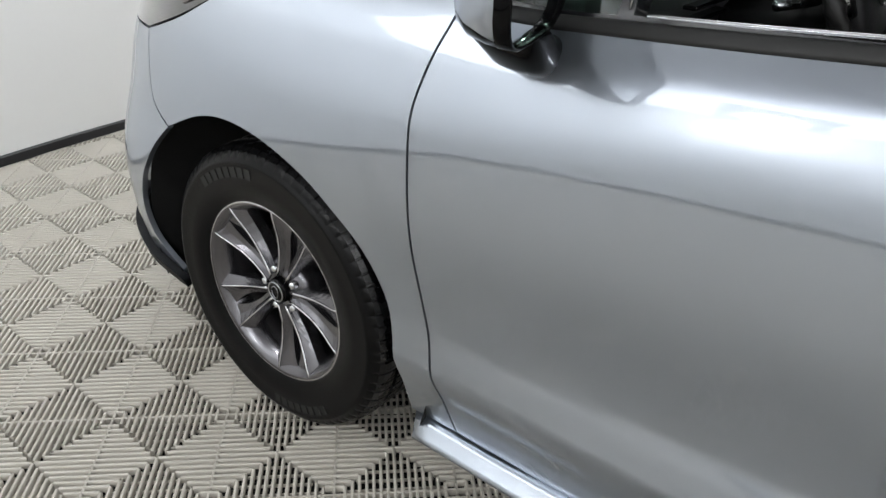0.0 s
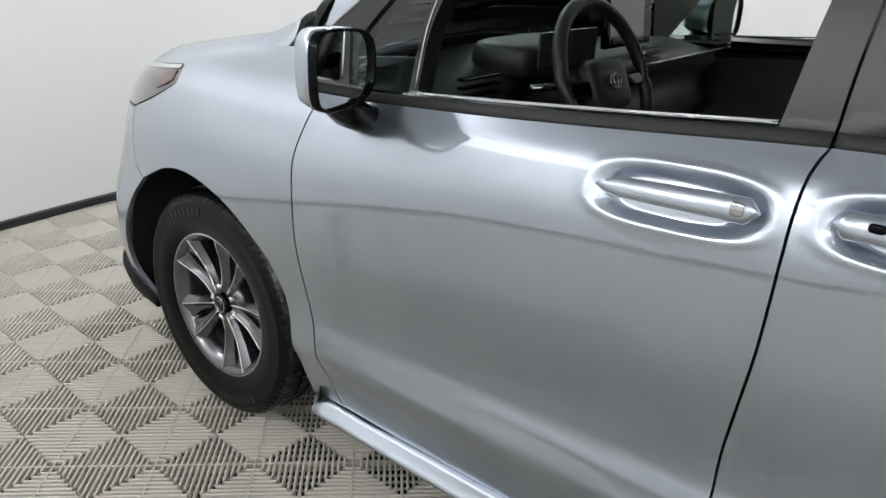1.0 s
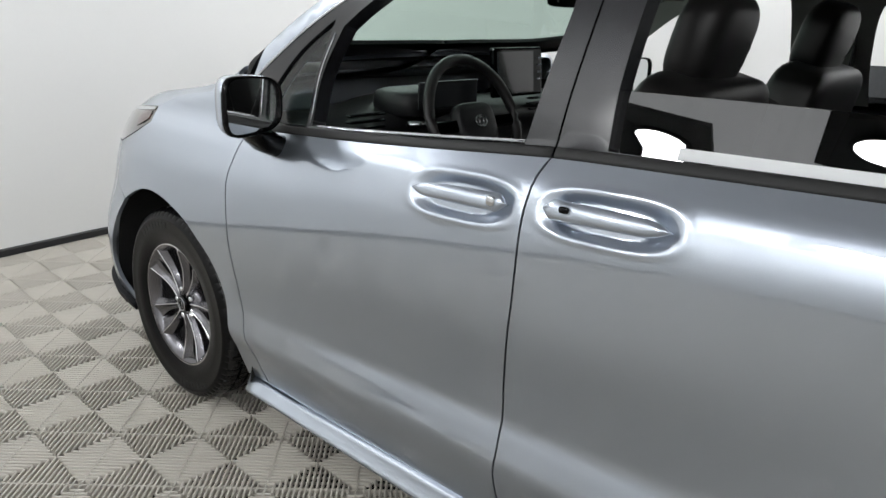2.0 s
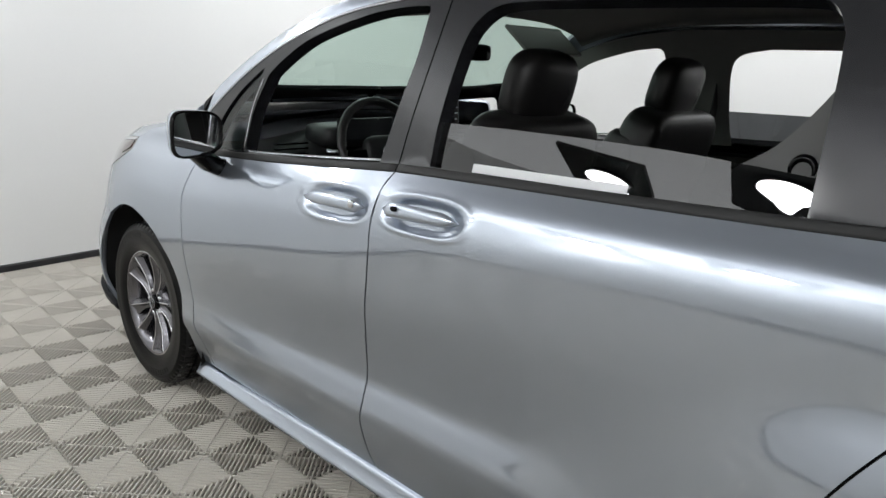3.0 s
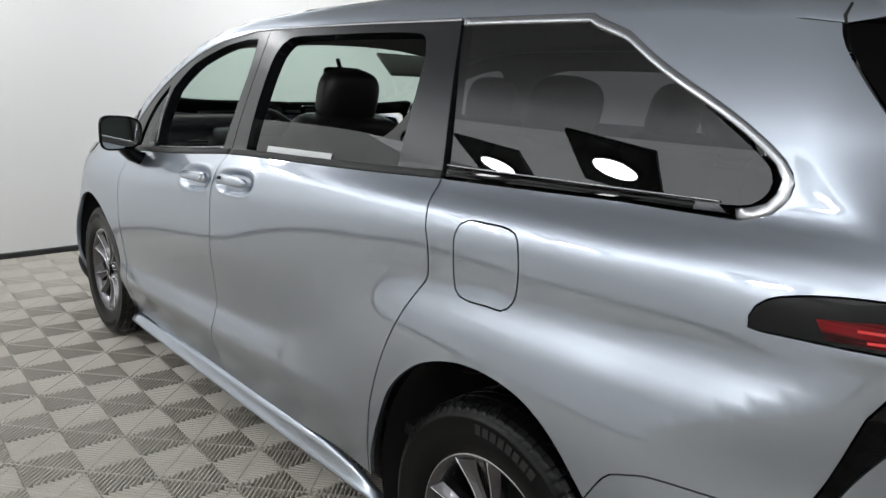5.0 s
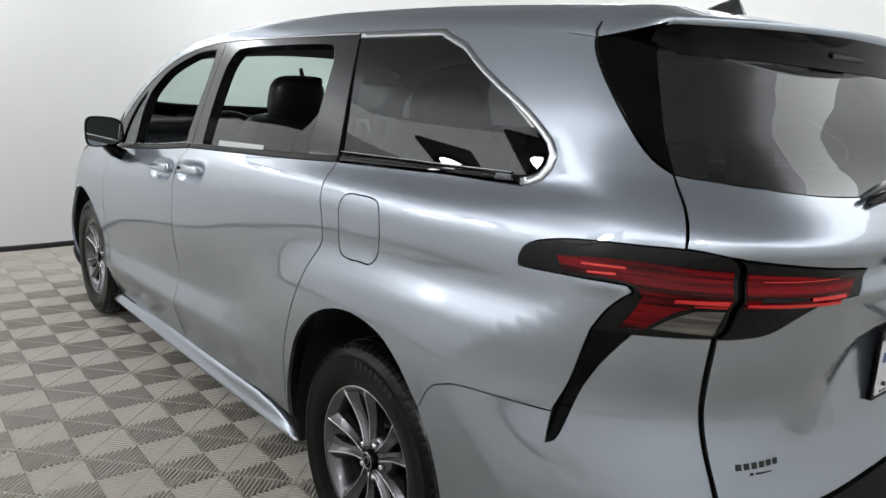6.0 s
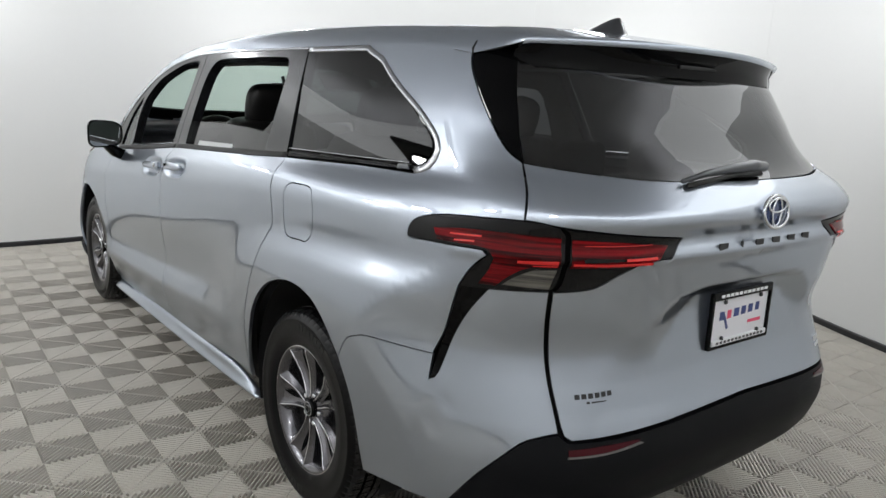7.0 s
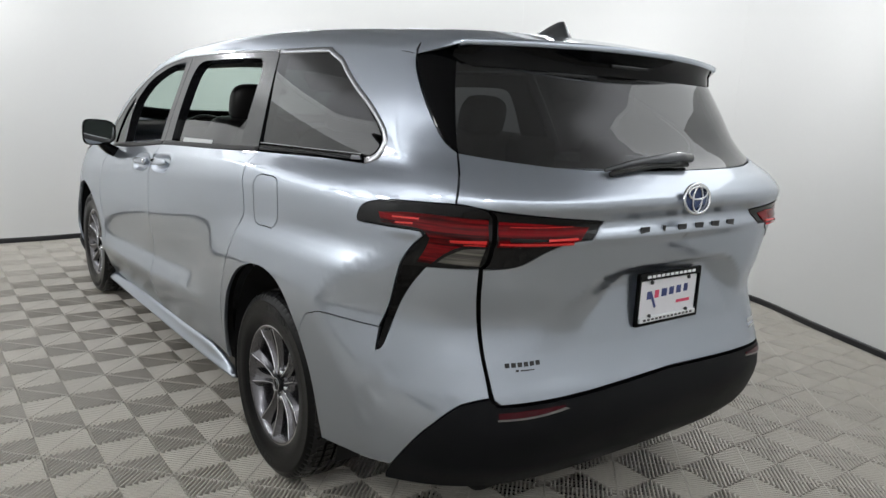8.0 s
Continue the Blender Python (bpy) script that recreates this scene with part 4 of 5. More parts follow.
    panel("red_lens", [[(4.026, 1.135), (4.12, 1.130), (4.235, 1.116)], [(4.235, 1.116), (4.205, 1.082)], [(4.205, 1.082), (4.12, 1.070), (4.027, 1.064)], [(4.027, 1.064), (4.026, 1.135)]], RED_LENS, inner, "deep red lens", lift=0.005, depth=0.004, gap=0, step_=0.012, grid=0.02, flip=flip)
    for za, zb, ua, ub in ((1.082, 1.088, 4.13, 4.20), (1.073, 1.077, 4.03, 4.19), (1.119, 1.121, 4.05, 4.19)):
        panel("light_guide", [[(ua, za), (ub, za + 0.002)], [(ub, za + 0.002), (ub, zb + 0.002)], [(ub, zb + 0.002), (ua, zb)], [(ua, zb), (ua, za)]], RED_BRIGHT, inner, "bright red bar", lift=0.0068, depth=0.002, gap=0, step_=0.02, flip=flip)
    # head lamp
    head = panel("head_lamp", [[(-0.150, 1.066), (-0.142, 1.012)], [(-0.142, 1.012), (-0.278, 0.960), (-0.462, 0.904)], [(-0.462, 0.904), (-0.72, 0.885), (-0.98, 0.90)], [(-0.98, 0.90), (-0.90, 0.955), (-0.62, 1.01), (-0.4, 1.045), (-0.150, 1.066)]], CLEAR_LENS, van, "clear wrap-round head lamp", gap=0.0015, step_=0.012, grid=0.025, flip=flip)
    panel("amber_lens", [[(-0.18, 1.045), (-0.175, 1.018)], [(-0.175, 1.018), (-0.22, 1.000), (-0.27, 0.985)], [(-0.27, 0.985), (-0.28, 1.02)], [(-0.28, 1.02), (-0.18, 1.045)]], AMBER, head, "dark amber side lens", lift=0.003, depth=0.003, gap=0, step_=0.02, grid=0.03, flip=flip)
    panel("lamp_strip", [[(-0.16, 1.060), (-0.5, 1.030)], [(-0.5, 1.030), (-0.5, 1.018)], [(-0.5, 1.018), (-0.17, 1.050)], [(-0.17, 1.050), (-0.16, 1.060)]], CHROME, head, "bright strip along the lamp's top", lift=0.003, depth=0.003, gap=0, step_=0.03, flip=flip)
    # rear glass surround
    panel("rear_pillar_trim", [[(3.819, 1.59), (3.819, 1.554), (3.841, 1.494), (3.883, 1.406), (3.920, 1.337), (3.951, 1.308)], [(3.951, 1.308), (3.95, 1.43), (3.955, 1.54), (3.97, 1.620)], [(3.97, 1.620), (3.9, 1.60), (3.819, 1.59)]], GLOSS_BLACK, van, "gloss black side blade of the rear window", gap=0.001, step_=0.015, grid=0.02, flip=flip)

bumper = panel("front_bumper", [[(-0.302, 0.713), (-0.393, 0.753), (-0.432, 0.833), (-0.462, 0.902)], [(-0.462, 0.902), (-0.72, 0.885), (-1.0, 0.895), (C_FRONT, 0.90)], [(C_FRONT, 0.90), (C_FRONT, 0.33)], [(C_FRONT, 0.33), (-0.9, 0.33), (-0.6, 0.318), (-0.429, 0.254)], [(-0.429, 0.254), (-0.46, 0.305), (-0.481, 0.363), (-0.487, 0.437), (-0.48, 0.497), (-0.456, 0.553), (-0.39, 0.640), (-0.302, 0.713)]], PAINT, van, "silver front bumper", both=True, flat=C_FRONT, grid=0.05)
panel("bumper_lip", [[(-0.429, 0.250), (-0.6, 0.314), (-0.9, 0.326), (C_FRONT, 0.326)], [(C_FRONT, 0.326), (C_FRONT, 0.26)], [(C_FRONT, 0.26), (-0.9, 0.26), (-0.6, 0.265), (-0.425, 0.228)], [(-0.425, 0.228), (-0.429, 0.250)]], PLASTIC, van, "dark plastic lip under the front bumper", both=True, flat=C_FRONT, grid=0.05, lift=0.02, gap=0, depth=0.05)
panel("bonnet", [[(0.36, -0.84), (0.36, 0.0)], [(0.36, 0.0), (-0.86, 0.0)], [(-0.86, 0.0), (-0.84, -0.3), (-0.72, -0.60), (-0.52, -0.75), (-0.28, -0.84), (-0.1, -0.868), (0.15, -0.875), (0.36, -0.84)]], PAINT, van, "silver bonnet", kind="top", both=True, flat=None, grid=0.05, lift=-0.004, gap=0)


def turn_of(line, dz=0.0):
    p = on_side(np.array(line))
    return [(float(a[0]), math.atan2(a[2] + dz - 1.15, -a[1])) for a in p]


HALF = math.pi / 2
rail = turn_of(cut(TOP_LINE, 0.46, 2.65))
rail_rear = turn_of([(2.66, 1.622), (3.0, 1.62), (3.3, 1.615), (3.55, 1.607)])
shield_low = [(0.36, HALF), (0.38, 1.0), (0.42, 0.45), (0.50, 0.225)]
roof_front = [(1.17, HALF), (1.15, 1.1), (1.08, 0.74), (1.0, 0.60)]
pillar_in = [(1.0, 0.60), (0.85, 0.475), (0.68, 0.345), (0.55, 0.235), (0.50, 0.19)]
rails = rail + rail_rear
panel("roof", [[(p[0], p[1] + 0.006) for p in rails if p[0] > 0.46], [(rails[-1][0], rails[-1][1] + 0.006), (3.60, 0.72), (3.55, 1.1), (3.52, HALF)], [(3.52, HALF), (1.17, HALF)], roof_front, pillar_in, [(0.50, 0.19), (rails[0][0], rails[0][1] + 0.006)]], PAINT, van, "silver roof and front pillars", kind="roof", both=True, grid=0.05, gap=0, lift=-0.0012)
panel("windscreen", [shield_low, pillar_in[::-1], roof_front[::-1], [(1.17, HALF), (0.36, HALF)]], CLEAR_GLASS, van, "clear greenish windscreen", kind="roof", both=True, grid=0.06, gap=0, lift=-0.006, depth=0)
panel("cowl", [[(0.33, 0.0), (0.44, 0.0)], [(0.44, 0.0), (0.46, -0.5), (0.52, -0.80)], [(0.52, -0.80), (0.42, -0.84)], [(0.42, -0.84), (0.36, -0.5), (0.33, 0.0)]], PLASTIC, van, "black plastic cowl below the windscreen", kind="top", both=True, gap=0, lift=-0.004)

# tailgate
hatch = panel("tailgate", [[(3.951, 1.306), (3.948, 1.25), (3.938, 1.174)], [(3.938, 1.174), (3.963, 1.171), (4.008, 1.163), (4.12, 1.150), (4.279, 1.131)], [(4.279, 1.131), (4.24, 1.083)], [(4.24, 1.083), (4.189, 1.078), (4.126, 1.042), (4.079, 1.007), (4.02, 0.995), (4.003, 0.993)], [(4.003, 0.993), (4.004, 0.918), (4.010, 0.847), (4.019, 0.748), (4.031, 0.667), (4.040, 0.616), (4.056, 0.602)], [(4.056, 0.602), (4.177, 0.612), (4.408, 0.622), (C_REAR, 0.630)], [(C_REAR, 0.630), (C_REAR, 1.268)], [(C_REAR, 1.268), (4.42, 1.270), (4.246, 1.274), (4.10, 1.288), (3.951, 1.306)]], PAINT, van, "silver tailgate with a sunk plate field", both=True, flat=C_REAR, grid=0.015)
rear_glass = panel("rear_window", [[(3.958, 1.590), (3.953, 1.54), (3.95, 1.43), (3.953, 1.308)], [(3.953, 1.308), (4.10, 1.290), (4.246, 1.276), (4.42, 1.272), (C_REAR, 1.270)], [(C_REAR, 1.270), (C_REAR, 1.60)], [(C_REAR, 1.60), (4.2, 1.60), (3.958, 1.590)]], REAR_GLASS, van, "dark privacy rear window", both=True, flat=C_REAR, gap=0, lift=-0.003, depth=0)
panel("rear_bumper", [[(3.79, 0.30), (3.806, 0.340), (3.879, 0.478), (3.952, 0.576), (3.99, 0.603), (4.03, 0.617)], [(4.03, 0.617), (4.05, 0.596)], [(4.05, 0.596), (4.205, 0.605), (4.406, 0.613), (C_REAR, 0.622)], [(C_REAR, 0.622), (C_REAR, 0.33)], [(C_REAR, 0.33), (4.3, 0.325), (4.0, 0.30), (3.79, 0.28)], [(3.79, 0.28), (3.79, 0.30)]], PLASTIC, van, "dark grey plastic rear bumper", both=True, flat=C_REAR, gap=0.001, depth=0.05)
# Same black backing, so the gap round the tailgate is dark by colour.
panel("body_rear", [[(3.80, 1.2), (C_REAR, 1.2)], [(C_REAR, 1.2), (C_REAR, 0.35)], [(C_REAR, 0.35), (3.9, 0.35)], [(3.9, 0.35), (3.80, 0.7), (3.80, 1.2)]], DARK, van, "near-black backing that puts shade behind the tailgate gap", both=True, flat=C_REAR, gap=0, lift=-0.05, depth=0, grid=0.06, step_=0.04)

# ---- wheels ----
def tyre_mesh():
    """A tyre turned round y: rounded walls, four tread ribs, narrow cuts across the shoulders."""
    prof = [(0.222, 0.085), (0.228, 0.103), (0.232, 0.1085), (0.240, 0.1095), (0.246, 0.114), (0.285, 0.119), (0.316, 0.1178), (0.322, 0.1195), (0.327, 0.1185), (0.330, 0.1145), (0.338, 0.112), (0.348, 0.104), (0.3555, 0.093), (0.359, 0.078), (0.360, 0.062),
            (0.352, 0.061), (0.352, 0.054), (0.3615, 0.053), (0.362, 0.022), (0.354, 0.021), (0.354, 0.013), (0.362, 0.012), (0.362, -0.012)]
    prof = prof + [(r, -h) for r, h in prof[::-1]][1:]
    bm, rings = bmesh.new(), []
    m = len(prof)
    turns = []
    for k in range(72):
        turns += [(k + d + 0.05 * (k % 3), c) for d, c in ((0.0, 0), (0.05, 1), (0.13, 1), (0.18, 0), (0.42, 0), (0.45, 2), (0.48, 0))]
    n = len(turns)
    for a, kind in turns:
        a *= 2 * math.pi / 72
        ring = []
        for i, (r, h) in enumerate(prof):
            j = min(i, m - 1 - i)
            if kind == 1 and j in (12, 13, 14):
                r -= 0.0035
            if kind == 1 and j == 11:
                r -= 0.003
            if kind == 2 and j in (13, 14, 17, 18, 21, 22):
                r -= 0.0035
            if kind == 1 and j in (17, 18):
                r -= 0.003
            ring.append(bm.verts.new((r * math.cos(a), h, r * math.sin(a))))
        rings.append(ring)
    for k in range(n):
        a, b = rings[k], rings[(k + 1) % n]
        for i in range(m - 1):
            f = bm.faces.new((a[i], b[i], b[i + 1], a[i + 1]))
            f.smooth = min(i, m - 2 - i) < 11
            f.material_index = 0 if min(i, m - 2 - i) < 11 else 1
    bmesh.ops.recalc_face_normals(bm, faces=bm.faces)
    return bm


RIDGE = [0.014 + 0.047 * t**1.2 for t in np.linspace(0, 1, 10)]


def spoke_ring(angle, side, t, ridge):
    """Across one arm of a split spoke: inner bevel, ridge, outer flank, and the back."""
    c, s = math.cos(angle), math.sin(angle)
    r = 0.040 + 0.185 * t
    y = -0.083 - 0.017 * t + 0.010 * math.sin(math.pi * min(1, 1.15 * t))
    inner, outer = 0.34 * ridge * max(0.0, math.sin(math.pi * min(1, max(0, (t - 0.18) / 0.74)))) - 0.0004, ridge + 0.007 + 0.026 * t**1.8
    prof = ((inner, 0.014), (inner + 0.5 * (ridge - inner), 0.010), (ridge - 0.0025, 0.0), (ridge + 0.0015, 0.0), (ridge + 0.45 * (outer - ridge), 0.006), (outer, 0.016), (outer - 0.002, 0.045), (inner, 0.045))
    rr = [math.sqrt(max(r * r - (0.7 * o) ** 2, 1e-6)) for o, _ in prof]
    return [(q * c - side * o * s, y + d, q * s + side * o * c) for q, (o, d) in zip(rr, prof)]


def arm(angle, side):
    return loft([spoke_ring(angle, side, t, g) for t, g in zip(np.linspace(0, 1, 10), RIDGE)])


def edge_line(angle, side):
    pts = []
    for t, g in zip(np.linspace(0, 1, 10), RIDGE):
        p, q = spoke_ring(angle, side, t, g)[2:4]
        pts.append((0.5 * (p[0] + q[0]), p[1] - 0.0008, 0.5 * (p[2] + q[2])))
    return tube(pts, 0.0028, 6)


def wheel():
    w = tagged(new("wheel"), "grey alloy wheel with five split spokes and black tyre")
    w.parent = van
    me = bpy.data.meshes.new("tyre")
    bm = tyre_mesh()
    bm.to_mesh(me)
    bm.free()
    tyre = new("tyre", me)
    me.materials.append(TYRE)
    me.materials.append(TREAD)
    tyre.parent = w
    tagged(tyre, "black tyre with block tread")
    rim = [(0.219, -0.101), (0.224, -0.105), (0.229, -0.103), (0.229, -0.085), (0.215, -0.08), (0.212, -0.06), (0.208, 0.09), (0.222, 0.1), (0.2, 0.095), (0.196, -0.05), (0.200, -0.075), (0.210, -0.092)]
    part("rim", lathe(rim, 72, closed=True), ALLOY, w, "grey alloy rim", True)
    part("rim_edge", lathe([(0.2255, -0.1055), (0.228, -0.1062), (0.230, -0.1045)], 72), BRIGHT, w, "thin bright rim edge", True)
    for k in range(5):
        a = math.radians(69 + 72 * k)
        for side in (-1, 1):
            part("spoke", arm(a, side), ALLOY, w, "grey arm of a split spoke")
            # Pale tube along the ridge: the bevel's highlight as a lighter metal.
            part("spoke_edge", edge_line(a, side), BRIGHT, w, "pale metal line for the highlight on the spoke's bevel", True)
        b = a + math.radians(36)
        part("lug_nut", lathe([(0.0, -0.026), (0.006, -0.026), (0.0095, -0.022), (0.0105, 0.0)], 12), CHROME, w, "chrome wheel nut", True).matrix_basis = pose(0.054 * math.cos(b), -0.058, 0.054 * math.sin(b))
    part("hub", lathe([(0.0, -0.070), (0.034, -0.070), (0.040, -0.076), (0.046, -0.073), (0.068, -0.064), (0.078, -0.045), (0.078, 0.02)], 40), ALLOY, w, "", True)
    cap = part("centre_cap", lathe([(0.0, -0.092), (0.024, -0.092), (0.029, -0.090), (0.032, -0.084), (0.033, -0.05)], 36), GLOSS_BLACK, w, "black centre cap", True)
    part("cap_ring", lathe([(0.0225, -0.0925), (0.0245, -0.0945), (0.0265, -0.0925)], 36), DULL_CHROME, w, "", True)
    part("cap_mark", merged(tube([(0.011 * math.cos(t), -0.0935, 0.016 * math.sin(t)) for t in np.linspace(0, 2 * math.pi, 20, endpoint=False)], 0.0016, 5, True)), DULL_CHROME, w, "plain oval mark", True)
    part("brake_disc", lathe([(0.06, 0.015), (0.155, 0.015), (0.155, 0.04), (0.06, 0.04)], 48), STEEL, w, "steel brake disc", True)
    part("caliper", block((0.09, 0.07, 0.16), (0.13, 0.02, 0.02), 0.015), PLASTIC, w)
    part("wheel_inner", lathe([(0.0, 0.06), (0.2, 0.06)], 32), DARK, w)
    # raised lettering on the wall, as plain bars
    for mid in (1.95, -1.25):
        for k in range(8):
            a = mid + (k - 3.5) * 0.085
            bm = block((0.019, 0.003, 0.024), (0, 0, 0), 0, None)
            bmesh.ops.transform(bm, matrix=Matrix.Rotation(-(a - math.pi / 2), 4, "Y") @ Matrix.Translation((0, -0.1185, 0.302)), verts=bm.verts)
            part("wall_bar", bm, RUBBER, w)
    return w


w0 = wheel()
w0.matrix_basis = pose(0.0, -0.790, 0.360)
for x, y, turn in ((3.061, -0.809, 33), (0.0, 0.790, 10), (3.061, 0.809, 50)):
    c = copy_thing(w0, pose(x, y, 0.360, 0, 0, 180 if y > 0 else 0) @ Matrix.Rotation(radians(turn), 4, "Y"))
    c.parent = van

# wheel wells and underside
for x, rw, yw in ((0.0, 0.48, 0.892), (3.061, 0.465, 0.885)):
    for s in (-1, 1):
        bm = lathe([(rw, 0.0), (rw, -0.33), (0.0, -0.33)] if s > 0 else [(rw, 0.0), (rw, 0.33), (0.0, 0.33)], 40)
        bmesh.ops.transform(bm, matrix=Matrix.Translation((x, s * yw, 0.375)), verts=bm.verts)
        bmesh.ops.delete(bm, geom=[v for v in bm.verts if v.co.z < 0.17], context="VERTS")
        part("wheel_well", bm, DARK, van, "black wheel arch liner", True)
# Plain near-black boxes, added to block light beneath the van.
part("underbody", block((3.2, 1.5, 0.15), (1.53, 0, 0.245), 0.02), DARK, van, "near-black box for the underbody, blocks light under the van")
part("underbody_tail", block((0.66, 1.20, 0.14), (3.58, 0, 0.29), 0.03), DARK, van, "near-black box for the rear underbody, blocks light")

# ---- grips ----
def grip(parent, u0, u1, z0, z1, front):
    secs = []
    for t in np.linspace(0, 1, 17):
        u, z = u0 + (u1 - u0) * t, z0 + (z1 - z0) * t
        s = t if front else 1 - t
        h = 0.016 * min(1, (s / 0.16)) ** 0.5 * min(1, ((1 - s) / 0.06)) ** 0.5 + 0.0015
        h *= 0.85 + 0.25 * s
        lift = 0.004 + 0.016 * math.sin(math.pi * min(1, max(0, 0.06 + 0.88 * t))) ** 0.5
        p = on_side([(u, z)])[0]
        n = slope(p[None])[0]
        ring = []
        for a in np.linspace(0, 2 * math.pi, 12, endpoint=False):
            v = on_side([(u, z + h * math.cos(a))])[0]
            ring.append(tuple(v + n * (lift + 0.008 * math.sin(a) * (1 if math.sin(a) > 0 else 1.6))))
        secs.append(ring)
    return part("door_grip", loft(secs), PAINT, parent, "silver pull handle in a dished oval", True)


doors = [o for o in bpy.data.objects if o.parent is van and o.name.split(".")[0] in ("front_door", "sliding_door") and o.data.vertices[0].co.y < 0]
front_door = [o for o in doors if o.name.startswith("front")][0]
slide_door = [o for o in doors if o.name.startswith("slid")][0]
grip(front_door, 1.240, 1.500, 1.045, 1.060, True)
grip(slide_door, 1.594, 1.852, 1.072, 1.083, False)


def stud(u, z, size, mat, name, parent, lift, label=""):
    p = on_side([(u, z)])[0]
    n = slope(p[None])[0]
    bm = pillow(size, power=0.6, n=16, m=8)
    bmesh.ops.transform(bm, matrix=Matrix.Translation(p + n * lift), verts=bm.verts)
    return part(name, bm, mat, parent, label, True)


stud(1.472, 1.0585, (0.022, 0.012, 0.022), CHROME, "lock_cover", front_door, 0.024, "bright round lock cover")
stud(1.648, 1.0755, (0.022, 0.010, 0.013), GLOSS_BLACK, "touch_button", slide_door, 0.028, "small black touch button")
panel("window_sticker", [[(1.80, 1.196), (2.23, 1.214)], [(2.23, 1.214), (2.23, 1.232)], [(2.23, 1.232), (1.80, 1.216)], [(1.80, 1.216), (1.80, 1.196)]], PAPER, [o for o in bpy.data.objects if o.name == "sliding_door_glass"][0], "long white paper strip on the glass", kind="sliding_pane", gap=0, lift=-0.0135, depth=0.0005)
pt = panel("pillar_trim", [[(2.575, 1.50), (2.535, 1.42), (2.48, 1.345), (2.41, 1.29), (2.38, 1.22)], [(2.38, 1.22), (2.60, 1.225)], [(2.60, 1.225), (2.575, 1.50)]], TRIM_GREY, van, "grey inner pillar trim with belt ring", gap=0, lift=-0.035, depth=0.01)
p = on_side([(2.535, 1.31)])[0]
bm = lathe([(0.012, 0.004), (0.018, -0.004), (0.024, -0.004), (0.027, 0.006)], 24)
bmesh.ops.transform(bm, matrix=Matrix.Translation(p + np.array([0, 0.035, -0.01])), verts=bm.verts)
part("belt_ring", bm, GLOSS_BLACK, pt, "black round belt anchor", True)


# ---- door mirrors ----
def door_mirror(s):
    def ring(x, k, dy=0.0, dz=0.0):
        out = []
        for a in np.linspace(0, 2 * math.pi, 28, endpoint=False):
            c, v = math.cos(a), math.sin(a)
            yy = math.copysign(abs(c) ** 0.55, c) * 0.099 * k
            zz = math.copysign(abs(v) ** 0.55, v) * 0.077 * k * (1.0 - 0.16 * c * (1 if s < 0 else 1))
            out.append((x + 0.047 - 0.20 * yy, s * (0.990 + dy - yy), 1.169 + dz + zz))
        return out

    shell = [ring(0.535, 0.5, -0.040), ring(0.543, 0.7, -0.034), ring(0.558, 0.85, -0.024), ring(0.585, 0.95, -0.012), ring(0.62, 0.985, -0.004), ring(0.645, 0.985)]
    bm = loft(shell, caps=True)
    low = bm.copy()
    bmesh.ops.bisect_plane(bm, geom=bm.verts[:] + bm.edges[:] + bm.faces[:], plane_co=(0.65, 0, 1.118), plane_no=(0.25, 0, 1), clear_inner=True)
    bmesh.ops.bisect_plane(low, geom=low.verts[:] + low.edges[:] + low.faces[:], plane_co=(0.65, 0, 1.117), plane_no=(0.25, 0, 1), clear_outer=True)
    cap = part("mirror_cap", bm, PAINT, van, "silver door mirror on a black foot", True)
    part("mirror_bowl", low, GLOSS_BLACK, cap, "black lower shell", True)
    bez = loft([ring(0.640, 0.99), ring(0.662, 0.985), ring(0.664, 0.95), ring(0.655, 0.90), ring(0.64, 0.90)], caps=False)
    part("bezel", bez, GLOSS_BLACK, cap, "black bezel", True)
    g = bmesh.new()
    g.faces.new([g.verts.new(v) for v in ring(0.652, 0.905)])
    part("mirror_glass", g, MIRROR, cap, "mirror glass")
    foot = []
    for cx, cy, cz, ra, rb, tip in ((0.642, 0.965, 1.105, 0.058, 0.034, 0.1), (0.642, 0.950, 1.085, 0.056, 0.034, 0.35), (0.648, 0.925, 1.062, 0.048, 0.034, 0.8), (0.653, 0.900, 1.048, 0.037, 0.031, 1.2), (0.655, 0.865, 1.045, 0.033, 0.030, 1.35)):
        foot.append([(cx + ra * math.copysign(abs(math.cos(a)) ** 0.7, math.cos(a)), s * (cy - rb * math.cos(tip) * math.copysign(abs(math.sin(a)) ** 0.7, math.sin(a))), cz + rb * math.sin(tip) * math.copysign(abs(math.sin(a)) ** 0.7, math.sin(a))) for a in np.linspace(0, 2 * math.pi, 20, endpoint=False)])
    part("mirror_foot", loft(foot), GLOSS_BLACK, cap, "black foot", True)
    return cap


door_mirror(-1)
door_mirror(1)

# ---- rear spoiler, aerial, wiper ----
def spoiler_end(s):
    return [(3.40, s * 0.7035, 1.602), (3.55, s * 0.6975, 1.598), (3.62, s * 0.6945, 1.588), (3.705, s * 0.672, 1.604), (3.768, s * 0.645, 1.620), (3.762, s * 0.642, 1.612)]


def spoiler_corner(s):
    return [(3.40, s * 0.6895, 1.641), (3.56, s * 0.685, 1.638), (3.64, s * 0.678, 1.629), (3.715, s * 0.660, 1.626), (3.776, s * 0.636, 1.627), (3.768, s * 0.632, 1.615)]


